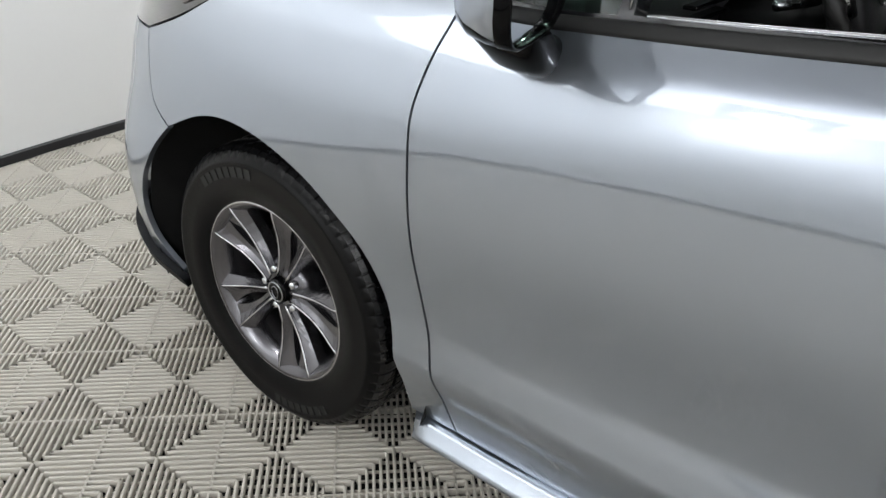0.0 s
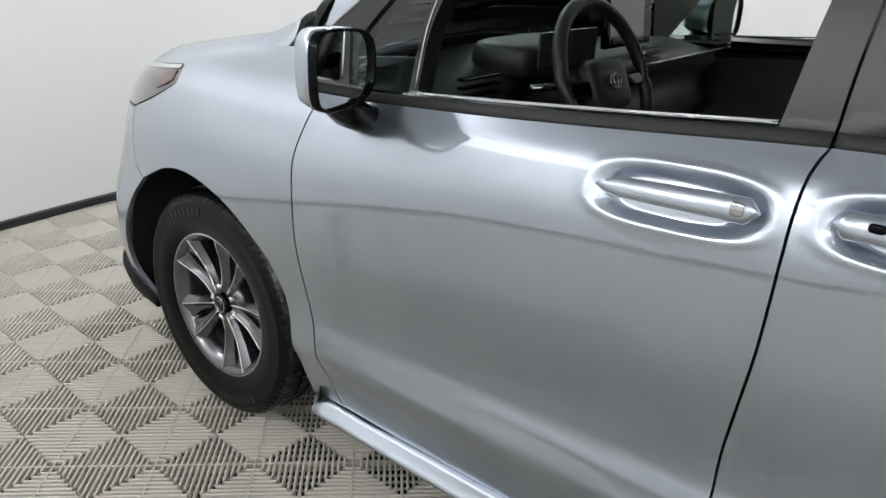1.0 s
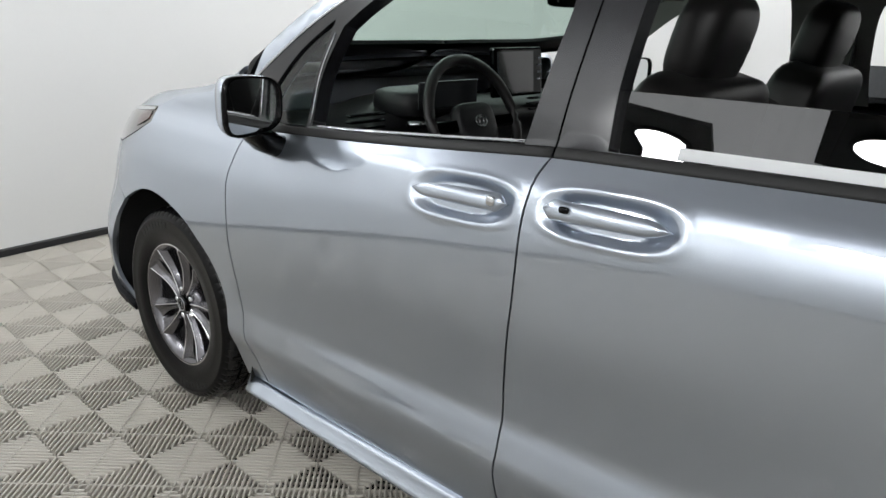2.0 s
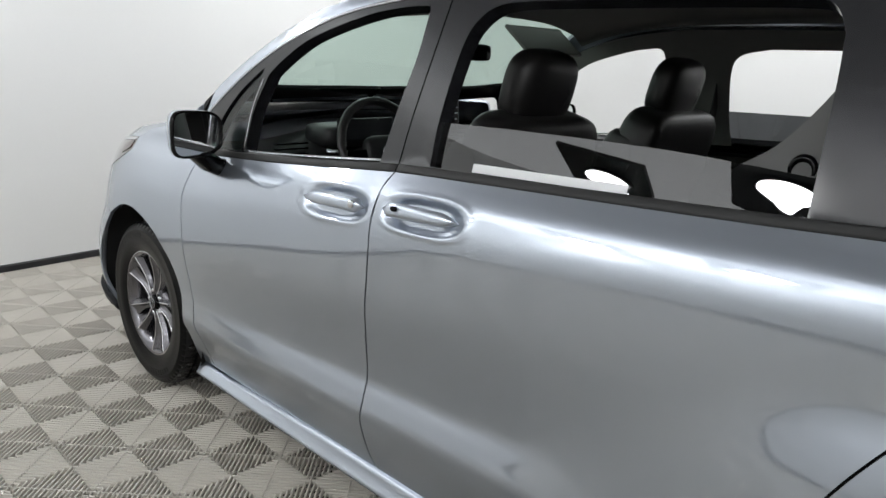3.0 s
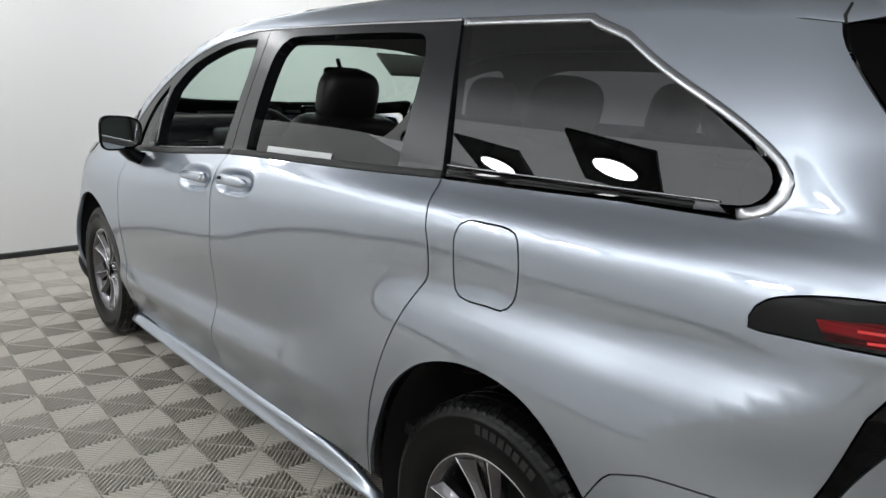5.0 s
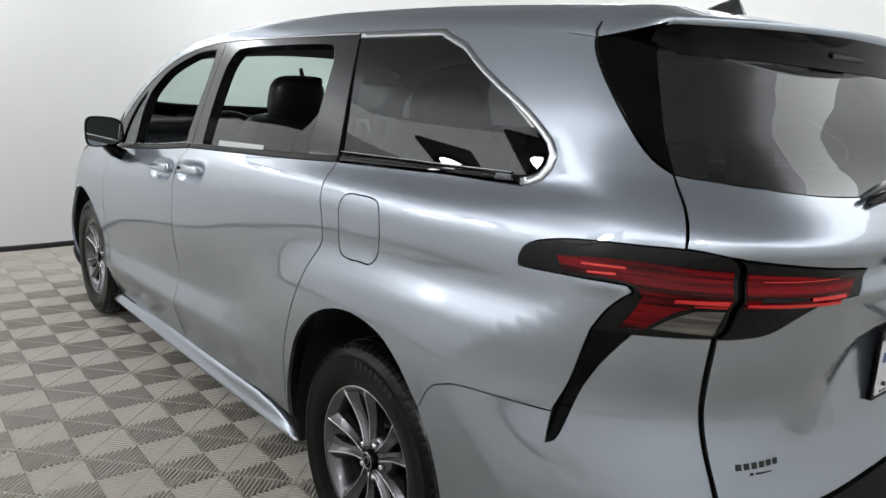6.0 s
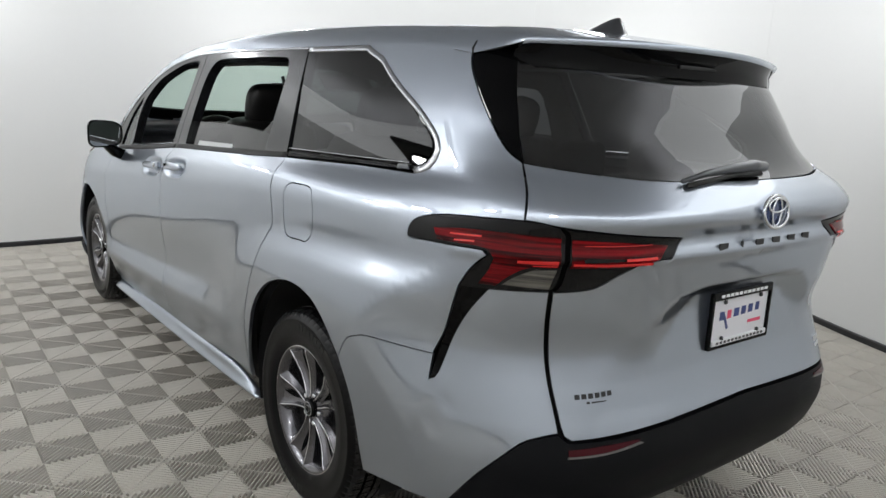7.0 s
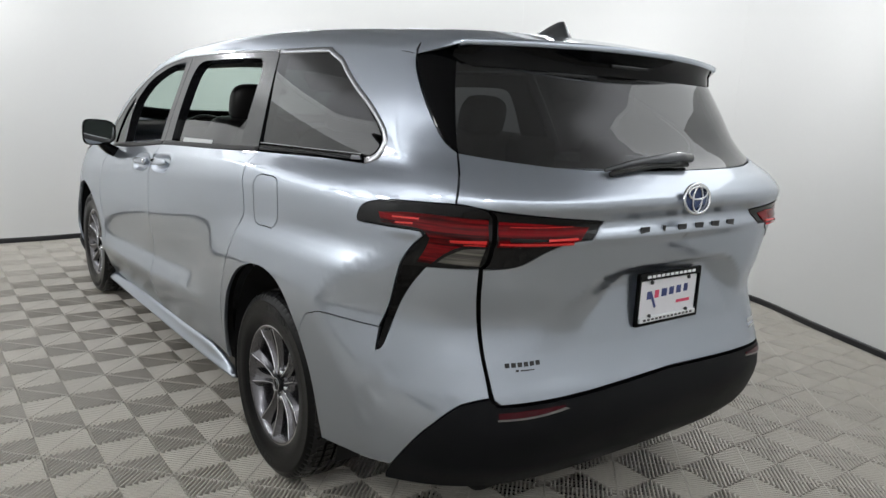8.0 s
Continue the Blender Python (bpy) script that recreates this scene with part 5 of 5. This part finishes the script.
secs = [spoiler_end(-1), spoiler_corner(-1)]
for y in np.linspace(-0.62, 0.62, 31):
    x1 = 3.925 - 0.36 * y * y
    top = on_top([(3.40, y), (3.58, y)])
    z1 = 1.648 - 0.03 * y * y
    e = max(0, abs(y) - 0.52) / 0.1
    if abs(abs(y) - 0.62) < 1e-6:
        s = math.copysign(1, y)
        q = on_top([(3.40, s * 0.655), (3.57, s * 0.645)])
        secs.append([(3.40, s * 0.655, q[0][2] + 0.002), (3.57, s * 0.645, q[1][2] + 0.003), (3.655, s * 0.659, 1.644), (3.725, s * 0.645, 1.638), (3.782, s * 0.626, 1.631), (3.774, s * 0.622, 1.617)])
        continue
    secs.append([(3.40, y, top[0][2] + 0.002), (3.58, y, top[1][2] + 0.004), (3.70 - 0.02 * e, y, 0.5 * (top[1][2] + z1) + 0.013), (x1 - 0.08, y, z1 + 0.007), (x1, y, z1 - 0.004), (x1 - 0.012, y, z1 - 0.020)])
secs.append(spoiler_corner(1))
secs.append(spoiler_end(1))
spoiler = part("spoiler", loft(secs, caps=False, closed=False), PAINT, van, "silver roof spoiler over the rear window", True)
for sg in (-1, 1):
    part("spoiler_seam", tube([(3.618, sg * 0.585, 1.661), (3.626, sg * 0.625, 1.651), (3.625, sg * 0.657, 1.638), (3.618, sg * 0.682, 1.620), (3.614, sg * 0.693, 1.601), (3.620, sg * 0.696, 1.585)], 0.003, 6), RUBBER, spoiler, "dark joint between spoiler and body", True)
secs = []
for y in np.linspace(-0.60, 0.60, 31):
    x1 = 3.912 - 0.36 * y * y
    z1 = 1.628 - 0.03 * y * y
    g = meet(np.array([[3.0, y, 1.572], [3.0, y, 1.556]]), np.tile([1.0, 0, 0], (2, 1)))
    secs.append([(x1, y, z1), (0.6 * g[0][0] + 0.4 * x1, y, 1.598 - 0.02 * y * y), (g[0][0] + 0.010, y, 1.566), (g[1][0] - 0.002, y, 1.556)])
for s, k in ((-1, 0), (1, len(secs))):
    secs.insert(k, [(3.762, s * 0.642, 1.612), (3.735, s * 0.642, 1.60), (3.725, s * 0.640, 1.585), (3.73, s * 0.632, 1.57)])
part("spoiler_underside", loft(secs, caps=False, closed=False), GLOSS_BLACK, van, "gloss black underside of the spoiler", True)
part("high_brake_lamp", block((0.012, 0.19, 0.012), (float(rear_x(np.array([0.0]), np.array([1.59]))[0]) + 0.028, 0, 1.588), 0.003), SMOKE_LENS, van, "narrow high brake lamp")

z0 = float(on_top([(3.45, 0.0)])[0][2])
fin = []
for t in np.linspace(0, 1, 9):
    zz = z0 - 0.006 + 0.060 * t
    xa = 3.34 + 0.15 * t**0.85 + 0.03 * t**4
    xb = 3.575 - 0.03 * t
    hw = 0.034 * (1 - t) ** 0.7 + 0.005
    fin.append([(xa, 0, zz), (0.7 * xa + 0.3 * xb, -hw * 0.8, zz), (0.3 * xa + 0.7 * xb, -hw, zz), (xb, -hw * 0.5, zz), (xb, hw * 0.5, zz), (0.3 * xa + 0.7 * xb, hw, zz), (0.7 * xa + 0.3 * xb, hw * 0.8, zz)])
part("roof_aerial", loft(fin), AERIAL, van, "grey shark-fin aerial", True)


def on_glass(y, z, lift):
    return (float(rear_x(np.array([y]), np.array([z]))[0]) + lift, y, z)


wip = part("rear_wiper", tube([on_glass(y, z, l) for y, z, l in ((0.10, 1.305, 0.045), (0.04, 1.309, 0.045), (-0.08, 1.302, 0.040), (-0.20, 1.290, 0.030), (-0.33, 1.273, 0.022))], [0.016, 0.018, 0.014, 0.010, 0.006], 10), AERIAL, van, "rear wiper arm", True)
part("wiper_blade", tube([on_glass(y, z, 0.014) for y, z in ((0.09, 1.283), (-0.05, 1.283), (-0.2, 1.272), (-0.32, 1.262))], 0.008, 6), RUBBER, wip, "black wiper blade", True)

# ---- badges and plate ----
def on_gate(y, z, lift=0.0):
    return Vector((float(rear_x(np.array([y]), np.array([z]))[0]) + lift, y, z))


ex_ = on_gate(0, 1.19)
badge = part("badge", merged(tube([(ex_.x + 0.010 - 0.12 * (0.050 * math.sin(t)) ** 1, 0.066 * math.cos(t), 1.188 + 0.046 * math.sin(t)) for t in np.linspace(0, 2 * math.pi, 40, endpoint=False)], 0.0055, 8, True)), CHROME, van, "chrome oval badge with blue centre", True)
bm = pillow((0.012, 0.122, 0.084), (ex_.x + 0.004, 0, 1.188), power=0.95, n=28, m=12)
part("badge_centre", bm, EMBLEM_BLUE, badge, "blue oval centre", True)
part("badge_ring", merged(tube([(ex_.x + 0.012, 0.024 * math.cos(t), 1.188 + 0.040 * math.sin(t)) for t in np.linspace(0, 2 * math.pi, 24, endpoint=False)], 0.004, 6, True), tube([(ex_.x + 0.012, 0.048 * math.cos(t), 1.207 + 0.020 * math.sin(t)) for t in np.linspace(0, 2 * math.pi, 24, endpoint=False)], 0.004, 6, True)), CHROME, badge, "", True)
for k in range(6):
    y = -0.208 + k * 0.0905
    q = on_gate(y, 1.098)
    part("badge_bar", block((0.004, 0.042 if k != 1 else 0.010, 0.021), (q.x + 0.002, y, 1.097), 0.001), INK_BLACK, van, "dark raised bar on the tailgate")
def decal(u0, u1, z, h):
    panel("decal_bar", [[(u0, z), (u1, z + 0.06 * (u1 - u0))], [(u1, z + 0.06 * (u1 - u0)), (u1, z + h)], [(u1, z + h), (u0, z + h)], [(u0, z + h), (u0, z)]], INK_BLACK, van, "black dealer decal bar", gap=0, lift=0.0008, depth=0, step_=0.01, grid=0.01)


for k in range(6):
    decal(4.067 + 0.0148 * k, 4.078 + 0.0148 * k, 0.704 + 0.0009 * k, 0.013)
decal(4.092, 4.099, 0.693, 0.006)
decal(4.103, 4.137, 0.694, 0.0045)
for z, h in ((0.682, 0.016), (0.664, 0.009)):
    panel("badge_bar", [[(4.085, z), (4.15, z)], [(4.15, z), (4.15, z + h)], [(4.15, z + h), (4.085, z + h)], [(4.085, z + h), (4.085, z)]], CHROME, van, "small chrome bar on the tailgate", gap=0, lift=0.003, depth=0.003, step_=0.012, grid=0.012, flip=True)

px = 4.114
part("plate_mount", block((0.040, 0.14, 0.09), (px - 0.028, 0.012, 0.850), 0.006), PLASTIC, van, "dark plastic plate mount")
plate = tagged(new("number_plate"), "white dealer plate in a black frame on the tailgate")
plate.parent = van
part("plate_sheet", block((0.003, 0.300, 0.150), (px - 0.006, 0.012, 0.855), 0.001), WHITE_PLATE, plate, "white plate sheet")
part("plate_frame", merged(block((0.014, 0.326, 0.026), (px - 0.004, 0.012, 0.932), 0.004), block((0.014, 0.326, 0.009), (px - 0.004, 0.012, 0.774), 0.003), block((0.014, 0.012, 0.170), (px - 0.004, -0.146, 0.855), 0.004), block((0.014, 0.012, 0.170), (px - 0.004, 0.170, 0.855), 0.004)), GLOSS_BLACK, plate, "black plastic plate frame")
part("frame_band", block((0.010, 0.296, 0.016), (px, 0.012, 0.789), 0.002), PAPER, plate, "white band with black marks")
for k in range(11):
    part("text_bar", block((0.001, 0.017, 0.009), (px + 0.0035, -0.105 + k * 0.0235, 0.932), 0), PAPER, plate, "pale bar on the frame")
for k in range(13):
    part("text_bar", block((0.001, 0.012, 0.007), (px + 0.0055, -0.112 + k * 0.0205, 0.789), 0), INK_BLACK, plate, "black bar on the band")
for k, (w, mat) in enumerate(((0.030, INK_BLUE), (0.026, INK_RED), (0.034, INK_BLUE), (0.030, INK_BLUE), (0.030, INK_BLUE), (0.026, INK_BLUE))):
    part("text_bar", block((0.001, w * 0.8, 0.026), (px - 0.0038, -0.088 + k * 0.0385, 0.868 + 0.0015 * k), 0), mat, plate, "coloured bar on the plate")
part("text_bar", block((0.001, 0.010, 0.052), (px - 0.0038, -0.066, 0.848), 0, Matrix.Rotation(0.5, 4, "X")), INK_BLUE, plate)
part("text_bar", block((0.001, 0.072, 0.010), (px - 0.0038, 0.095, 0.832), 0), INK_RED, plate, "pale red bar")
for y, z in ((-0.085, 0.912), (0.110, 0.912), (-0.085, 0.800), (0.110, 0.800)):
    part("plate_screw", pillow((0.010, 0.014, 0.014), (px + 0.001, y, z), power=0.8, n=10, m=6), INK_BLACK, plate, "black screw head", True)
for s in (False, True):
    rf = panel("rear_reflector", [[(4.05, 0.563), (4.13, 0.570), (4.205, 0.582)], [(4.205, 0.582), (4.205, 0.592)], [(4.205, 0.592), (4.12, 0.588), (4.05, 0.580)], [(4.05, 0.580), (4.05, 0.563)]], DARK_RED, van, "dark red bumper reflector with chrome edge", gap=0, lift=0.004, depth=0.008, flip=s, step_=0.015)
    panel("reflector_edge", [[(4.048, 0.558), (4.13, 0.566), (4.215, 0.580)], [(4.215, 0.580), (4.205, 0.585)], [(4.205, 0.585), (4.13, 0.571), (4.05, 0.563)], [(4.05, 0.563), (4.048, 0.558)]], STEEL, rf, "bright edge", gap=0, lift=0.006, depth=0.006, flip=s, step_=0.015)

# ---- cabin ----
part("cabin_floor", block((3.4, 1.62, 0.04), (1.95, 0, 0.46), 0.005), CARPET, van, "dark carpeted cabin floor")
part("tailgate_trim", block((0.03, 1.35, 0.60), (3.90, 0, 0.82), 0.01), TRIM_GREY, van)
dash_secs = []
for y in np.linspace(-0.78, 0.78, 25):
    k = math.exp(-((y + 0.4) / 0.20) ** 2)
    z = 1.135 + 0.035 * k - 0.06 * (y / 0.8) ** 4
    x = 0.80 - 0.03 * k - 0.05 * (y / 0.8) ** 2
    dash_secs.append([(0.42, y, 1.10), (0.52, y, z - 0.015), (x - 0.12, y, z), (x, y, z - 0.02), (x + 0.025, y, z - 0.055), (x - 0.01, y, z - 0.09), (x - 0.01, y, z - 0.16), (x + 0.03, y, z - 0.2), (x - 0.10, y, 0.72), (0.42, y, 0.70)])
dash = part("dashboard", loft(dash_secs), DASH, van, "black dashboard with screen and vents", True)
part("dash_strip", block((0.012, 0.72, 0.010), (0.812, 0.42, 1.085), 0.003), DULL_CHROME, dash, "thin bright dash strip")
part("instrument_hood", pillow((0.18, 0.32, 0.085), (0.74, -0.40, 1.150), power=0.4), DASH, dash, "", True)
part("instrument_panel", block((0.004, 0.26, 0.08), (0.845, -0.40, 1.180), 0.002), SCREEN, dash, "dark instrument face")
for y in (-0.70, 0.70, 0.12):
    for k in range(3):
        part("vent_slat", block((0.02, 0.13, 0.006), (0.81, y, 1.10 + 0.018 * k), 0.002), GLOSS_BLACK, dash)
scr = part("centre_screen", block((0.022, 0.27, 0.165), (0.775, 0.02, 1.225), 0.008, Matrix.Rotation(-0.10, 4, "Y")), GLOSS_BLACK, dash, "upright touch screen")
part("screen_face", block((0.002, 0.20, 0.140), (0.7875, 0.0, 1.225), 0.0, Matrix.Rotation(-0.10, 4, "Y")), SCREEN, dash, "dark screen glass")
for k in range(5):
    part("screen_button", block((0.004, 0.016, 0.005), (0.788, 0.135, 1.175 + 0.024 * k), 0.001), INK_GREY, dash)
part("centre_console", pillow((0.85, 0.24, 0.36), (1.15, 0.02, 0.75), power=0.25), DASH, van, "black centre console", True)

tilt = Matrix.Rotation(radians(-24), 4, "Y")
steer = tagged(new("steering_wheel"), "black leather steering wheel with a round mark")
steer.parent = van
steer.matrix_basis = Matrix.Translation((0.955, -0.40, 1.115)) @ tilt
part("wheel_rim", tube([(0, 0.185 * math.cos(t), 0.185 * math.sin(t)) for t in np.linspace(0, 2 * math.pi, 48, endpoint=False)], 0.0165, 12, True), LEATHER, steer, "", True)
part("wheel_pad", pillow((0.05, 0.17, 0.13), (-0.005, 0, -0.01), power=0.5), DASH, steer, "", True)
for a in (0.0, math.pi, -math.pi / 2):
    c, s = math.cos(a), math.sin(a)
    part("wheel_arm", block((0.02, 0.11 if c else 0.04, 0.035 if c else 0.10), (-0.005, 0.12 * c, -0.01 + 0.12 * s), 0.006), GLOSS_BLACK if c else DASH, steer)
part("wheel_mark", merged(tube([(0.024, 0.024 * math.cos(t), -0.008 + 0.017 * math.sin(t)) for t in np.linspace(0, 2 * math.pi, 24, endpoint=False)], 0.0022, 6, True), tube([(0.024, 0.009 * math.cos(t), -0.008 + 0.015 * math.sin(t)) for t in np.linspace(0, 2 * math.pi, 16, endpoint=False)], 0.0018, 6, True)), CHROME, steer, "plain chrome oval mark", True)
part("steering_column", tube([(0.93, -0.40, 1.10), (0.75, -0.40, 1.03)], 0.05, 12), DASH, van, "", True)
part("column_stalk", tube([(0.90, -0.44, 1.10), (0.88, -0.60, 1.11)], 0.009, 8), DULL_CHROME, van, "", True)


def seat(x, y, big=True):
    s = tagged(new("car_seat"), "black leather seat with a headrest")
    s.parent = van
    lean = Matrix.Rotation(radians(14), 4, "Y")
    part("cushion", pillow((0.54, 0.50, 0.20), (x - 0.16, y, 0.70), power=0.3), LEATHER, s, "", True)
    back = part("backrest", pillow((0.17, 0.50, 0.64), (x + 0.10, y, 1.0), lean, power=0.32, n=28, m=16), LEATHER, s, "", True)
    part("bolster", pillow((0.15, 0.10, 0.52), (x + 0.05, y - 0.21, 0.98), lean, power=0.45), LEATHER, s, "", True)
    part("bolster", pillow((0.15, 0.10, 0.52), (x + 0.05, y + 0.21, 0.98), lean, power=0.45), LEATHER, s, "", True)
    part("headrest", pillow((0.12, 0.265, 0.225), (x + 0.16, y, 1.38), lean, power=0.62, n=28, m=16), LEATHER, s, "black leather headrest", True)
    part("headrest_seam", tube([(x + 0.225 - 0.02 * abs(t) - 0.06 * t * t, y + 0.06, 1.37 + 0.1 * t) for t in np.linspace(-0.95, 0.95, 9)], 0.0015, 5), RUBBER, s, "", True)
    for k in (-0.05, 0.05):
        part("headrest_post", tube([(x + 0.13, y + k, 1.22), (x + 0.155, y + k, 1.33)], 0.007, 8), CHROME, s, "", True)
    return s


for x, y in ((1.48, -0.40), (1.48, 0.40), (2.45, 0.42), (2.62, -0.42)):
    seat(x, y)
for y in (-0.42, 0.0, 0.42):
    part("rear_headrest", pillow((0.09, 0.22, 0.15), (3.42, y, 1.26), power=0.45), LEATHER, van, "black rear headrest", True)
part("rear_bench", pillow((0.18, 1.25, 0.55), (3.36, 0, 0.92), Matrix.Rotation(radians(12), 4, "Y"), power=0.25), LEATHER, van, "black rear bench back", True)
part("belt_strap", block((0.004, 0.05, 0.55), (1.64, 0.735, 1.32), 0.001, Matrix.Rotation(-0.18, 4, "X")), RUBBER, van, "black seat belt strap")
panel("headliner", [[(p[0], p[1] + 0.03) for p in turn_of(cut(TOP_LINE, 1.0, 2.65)) + turn_of([(2.66, 1.622), (3.0, 1.62), (3.3, 1.615), (3.55, 1.607)])], [(3.55, 0.72), (3.55, HALF)], [(3.55, HALF), (1.15, HALF)], [(1.15, HALF), (1.13, 1.1), (1.06, 0.74), (1.0, 0.60)]], HEADLINER, van, "pale grey headliner", kind="roof", both=True, grid=0.07, gap=0, lift=-0.05, depth=0)
for s in (True,):
    panel("door_trim", [[(0.55, 1.06), (0.94, 1.10), (1.24, 1.127), (1.84, 1.172), (2.6, 1.208), (3.5, 1.22)], [(3.5, 1.22), (3.5, 0.50)], [(3.5, 0.50), (0.55, 0.50)], [(0.55, 0.50), (0.55, 1.06)]], TRIM_GREY, van, "grey inner door trim", gap=0, lift=-0.075, depth=0.0, grid=0.06, step_=0.04, flip=s)
    panel("pillar_lining", [cut(TOP_LINE, 0.50, 2.64), [(2.64, 1.621), (2.76, 1.235)], [(2.76, 1.235), (2.2, 1.205), (1.555, 1.175), (0.94, 1.12), (0.50, 1.09)], [(0.50, 1.09), (0.50, 1.225)]], HEADLINER, van, "pale grey pillar lining", holes=[[[(0.80, 1.10), (0.81, 1.25), (0.86, 1.35)], [(0.86, 1.35), (1.03, 1.46), (1.25, 1.525), (1.38, 1.545)], [(1.38, 1.545), (1.42, 1.52), (1.43, 1.31), (1.43, 1.15)], [(1.43, 1.15), (0.80, 1.10)]], [[(0.56, 1.10), (0.70, 1.275), (0.77, 1.33)], [(0.77, 1.33), (0.735, 1.24), (0.73, 1.112)], [(0.73, 1.112), (0.56, 1.10)]], [[(1.70, 1.18), (1.69, 1.31), (1.70, 1.47), (1.74, 1.53), (1.85, 1.555)], [(1.85, 1.555), (2.2, 1.56), (2.44, 1.555), (2.50, 1.53), (2.51, 1.50)], [(2.51, 1.50), (2.52, 1.40), (2.53, 1.225)], [(2.53, 1.225), (1.70, 1.18)]]], gap=0, lift=-0.055, depth=0.0, grid=0.05, flip=s)
mir = part("cabin_mirror", pillow((0.03, 0.22, 0.065), (0.98, 0.0, 1.475), power=0.4), GLOSS_BLACK, van, "black cabin mirror on the windscreen", True)
part("mirror_stem", tube([(0.96, 0, 1.49), (0.93, 0, 1.545)], 0.012, 8), GLOSS_BLACK, mir, "", True)
vis = part("sun_visor", block((0.17, 0.36, 0.015), (1.02, 0.40, 1.535), 0.006, Matrix.Rotation(radians(38), 4, "Y")), HEADLINER, van, "pale sun visor with a printed notice")
part("visor_notice", block((0.07, 0.26, 0.002), (1.03, 0.40, 1.520), 0, Matrix.Rotation(radians(38), 4, "Y")), PAPER, vis, "pale notice label")

# ---- floor tiles ----
TILE_W = 0.281
RIBS = 17
A0 = radians(45 - 0.81)
ORIGIN = Vector((-0.1025, -1.3919, 0))


def tile_mesh():
    """A square tile of four fields of upright ribs, each field's ribs square to its edge, and a thin rim."""
    v, f = [], []

    def bar(p, q, w, top=0.0, low=-0.018, crown=0.0018):
        """A rib with a rounded back."""
        p, q = np.array(p), np.array(q)
        d = (q - p) / np.linalg.norm(q - p)
        n = np.array([-d[1], d[0]]) * w / 2
        prof = ((-1, low), (-1, top - crown), (-0.55, top - 0.25 * crown), (0.0, top), (0.55, top - 0.25 * crown), (1, top - crown), (1, low))
        b, m = len(v), len(prof)
        for c in (p, q):
            for o, z in prof:
                v.append((c[0] + n[0] * o, c[1] + n[1] * o, z))
        for k in range(m - 1):
            f.append((b + k, b + m + k, b + m + k + 1, b + k + 1))
        for o in (0, m):
            e = (b + o + 1, b + o + 2, b + o + 4, b + o + 5)
            f.append(e if o else e[::-1])
            e = (b + o, b + o + 1, b + o + 5, b + o + 6)
            f.append(e if o else e[::-1])

    h = TILE_W / 2
    pitch = TILE_W / RIBS
    for k in range(RIBS):
        s = -h + (k + 0.5) * pitch
        e = abs(s) + 0.003
        if e > h - 0.008:
            continue
        for a, b in (((s, -h + 0.0022), (s, -e)), ((s, h - 0.0022), (s, e)), ((-h + 0.0022, s), (-e, s)), ((h - 0.0022, s), (e, s))):
            bar(a, b, pitch * 0.47)
    for a, b in (((-h + 0.001, -h + 0.0015), (h - 0.001, -h + 0.0015)), ((-h + 0.001, h - 0.0015), (h - 0.001, h - 0.0015)), ((-h + 0.0015, -h + 0.003), (-h + 0.0015, h - 0.003)), ((h - 0.0015, -h + 0.003), (h - 0.0015, h - 0.003))):
        bar(a, b, 0.0026, -0.0012, -0.020, 0.0005)
    # low webs that tie the ribs
    for k in range(1, 5):
        o = h * k / 5 + 0.01
        e = o - 0.004
        for a, b in (((-e, -o), (e, -o)), ((-e, o), (e, o)), ((-o, -e), (-o, e)), ((o, -e), (o, e))):
            bar(a, b, 0.004, -0.0105, -0.018, 0.0005)
    return np.array(v), f


tv, tf = tile_mesh()
tile_me = bpy.data.meshes.new("tile")
tile_me.from_pydata([tuple(p) for p in tv], [], tf)
tile_me.materials.append(TILE)
tile_me.polygons.foreach_set("use_smooth", [True] * len(tile_me.polygons))
tile_me.set_sharp_from_angle(angle=radians(55))
ca, sa = math.cos(A0), math.sin(A0)
gi, gj = np.meshgrid(np.arange(-40, 41) + 0.5, np.arange(-40, 41) + 0.5)
lx, ly = gi.ravel() * TILE_W, gj.ravel() * TILE_W
sx = np.stack([ORIGIN.x + ca * lx - sa * ly, ORIGIN.y + sa * lx + ca * ly], -1)
sx = sx[inside(RIM, sx) | (near(RIM, sx) < 0.16)]
spots = [tuple(map(float, p)) for p in sx]
near_spots = sorted(spots, key=lambda p: max(abs(p[0] - 1.2) / 1.5, abs(p[1] + 1.3)))[:300]
chosen = set(near_spots)
for x, y in near_spots:
    o = new("tile", tile_me)
    o.matrix_basis = pose(x, y, 0, 0, 0, math.degrees(A0))
    o.parent = floor
far = [p for p in spots if p not in chosen]
rot = np.array([[ca, -sa, 0], [sa, ca, 0], [0, 0, 1]])
base = tv @ rot.T
allv = np.vstack([base + [x, y, 0] for x, y in far])
nf = np.array(tf)
allf = np.vstack([nf + k * len(tv) for k in range(len(far))])
me = bpy.data.meshes.new("floor_tiles")
me.from_pydata(allv.tolist(), [], allf.tolist())
me.materials.append(TILE)
me.polygons.foreach_set("use_smooth", [True] * len(me.polygons))
me.set_sharp_from_angle(angle=radians(55))
ft = new("floor_tiles", me)
ft.parent = floor
tagged(ft, "grey ribbed interlocking floor tiles", kind="stuff")
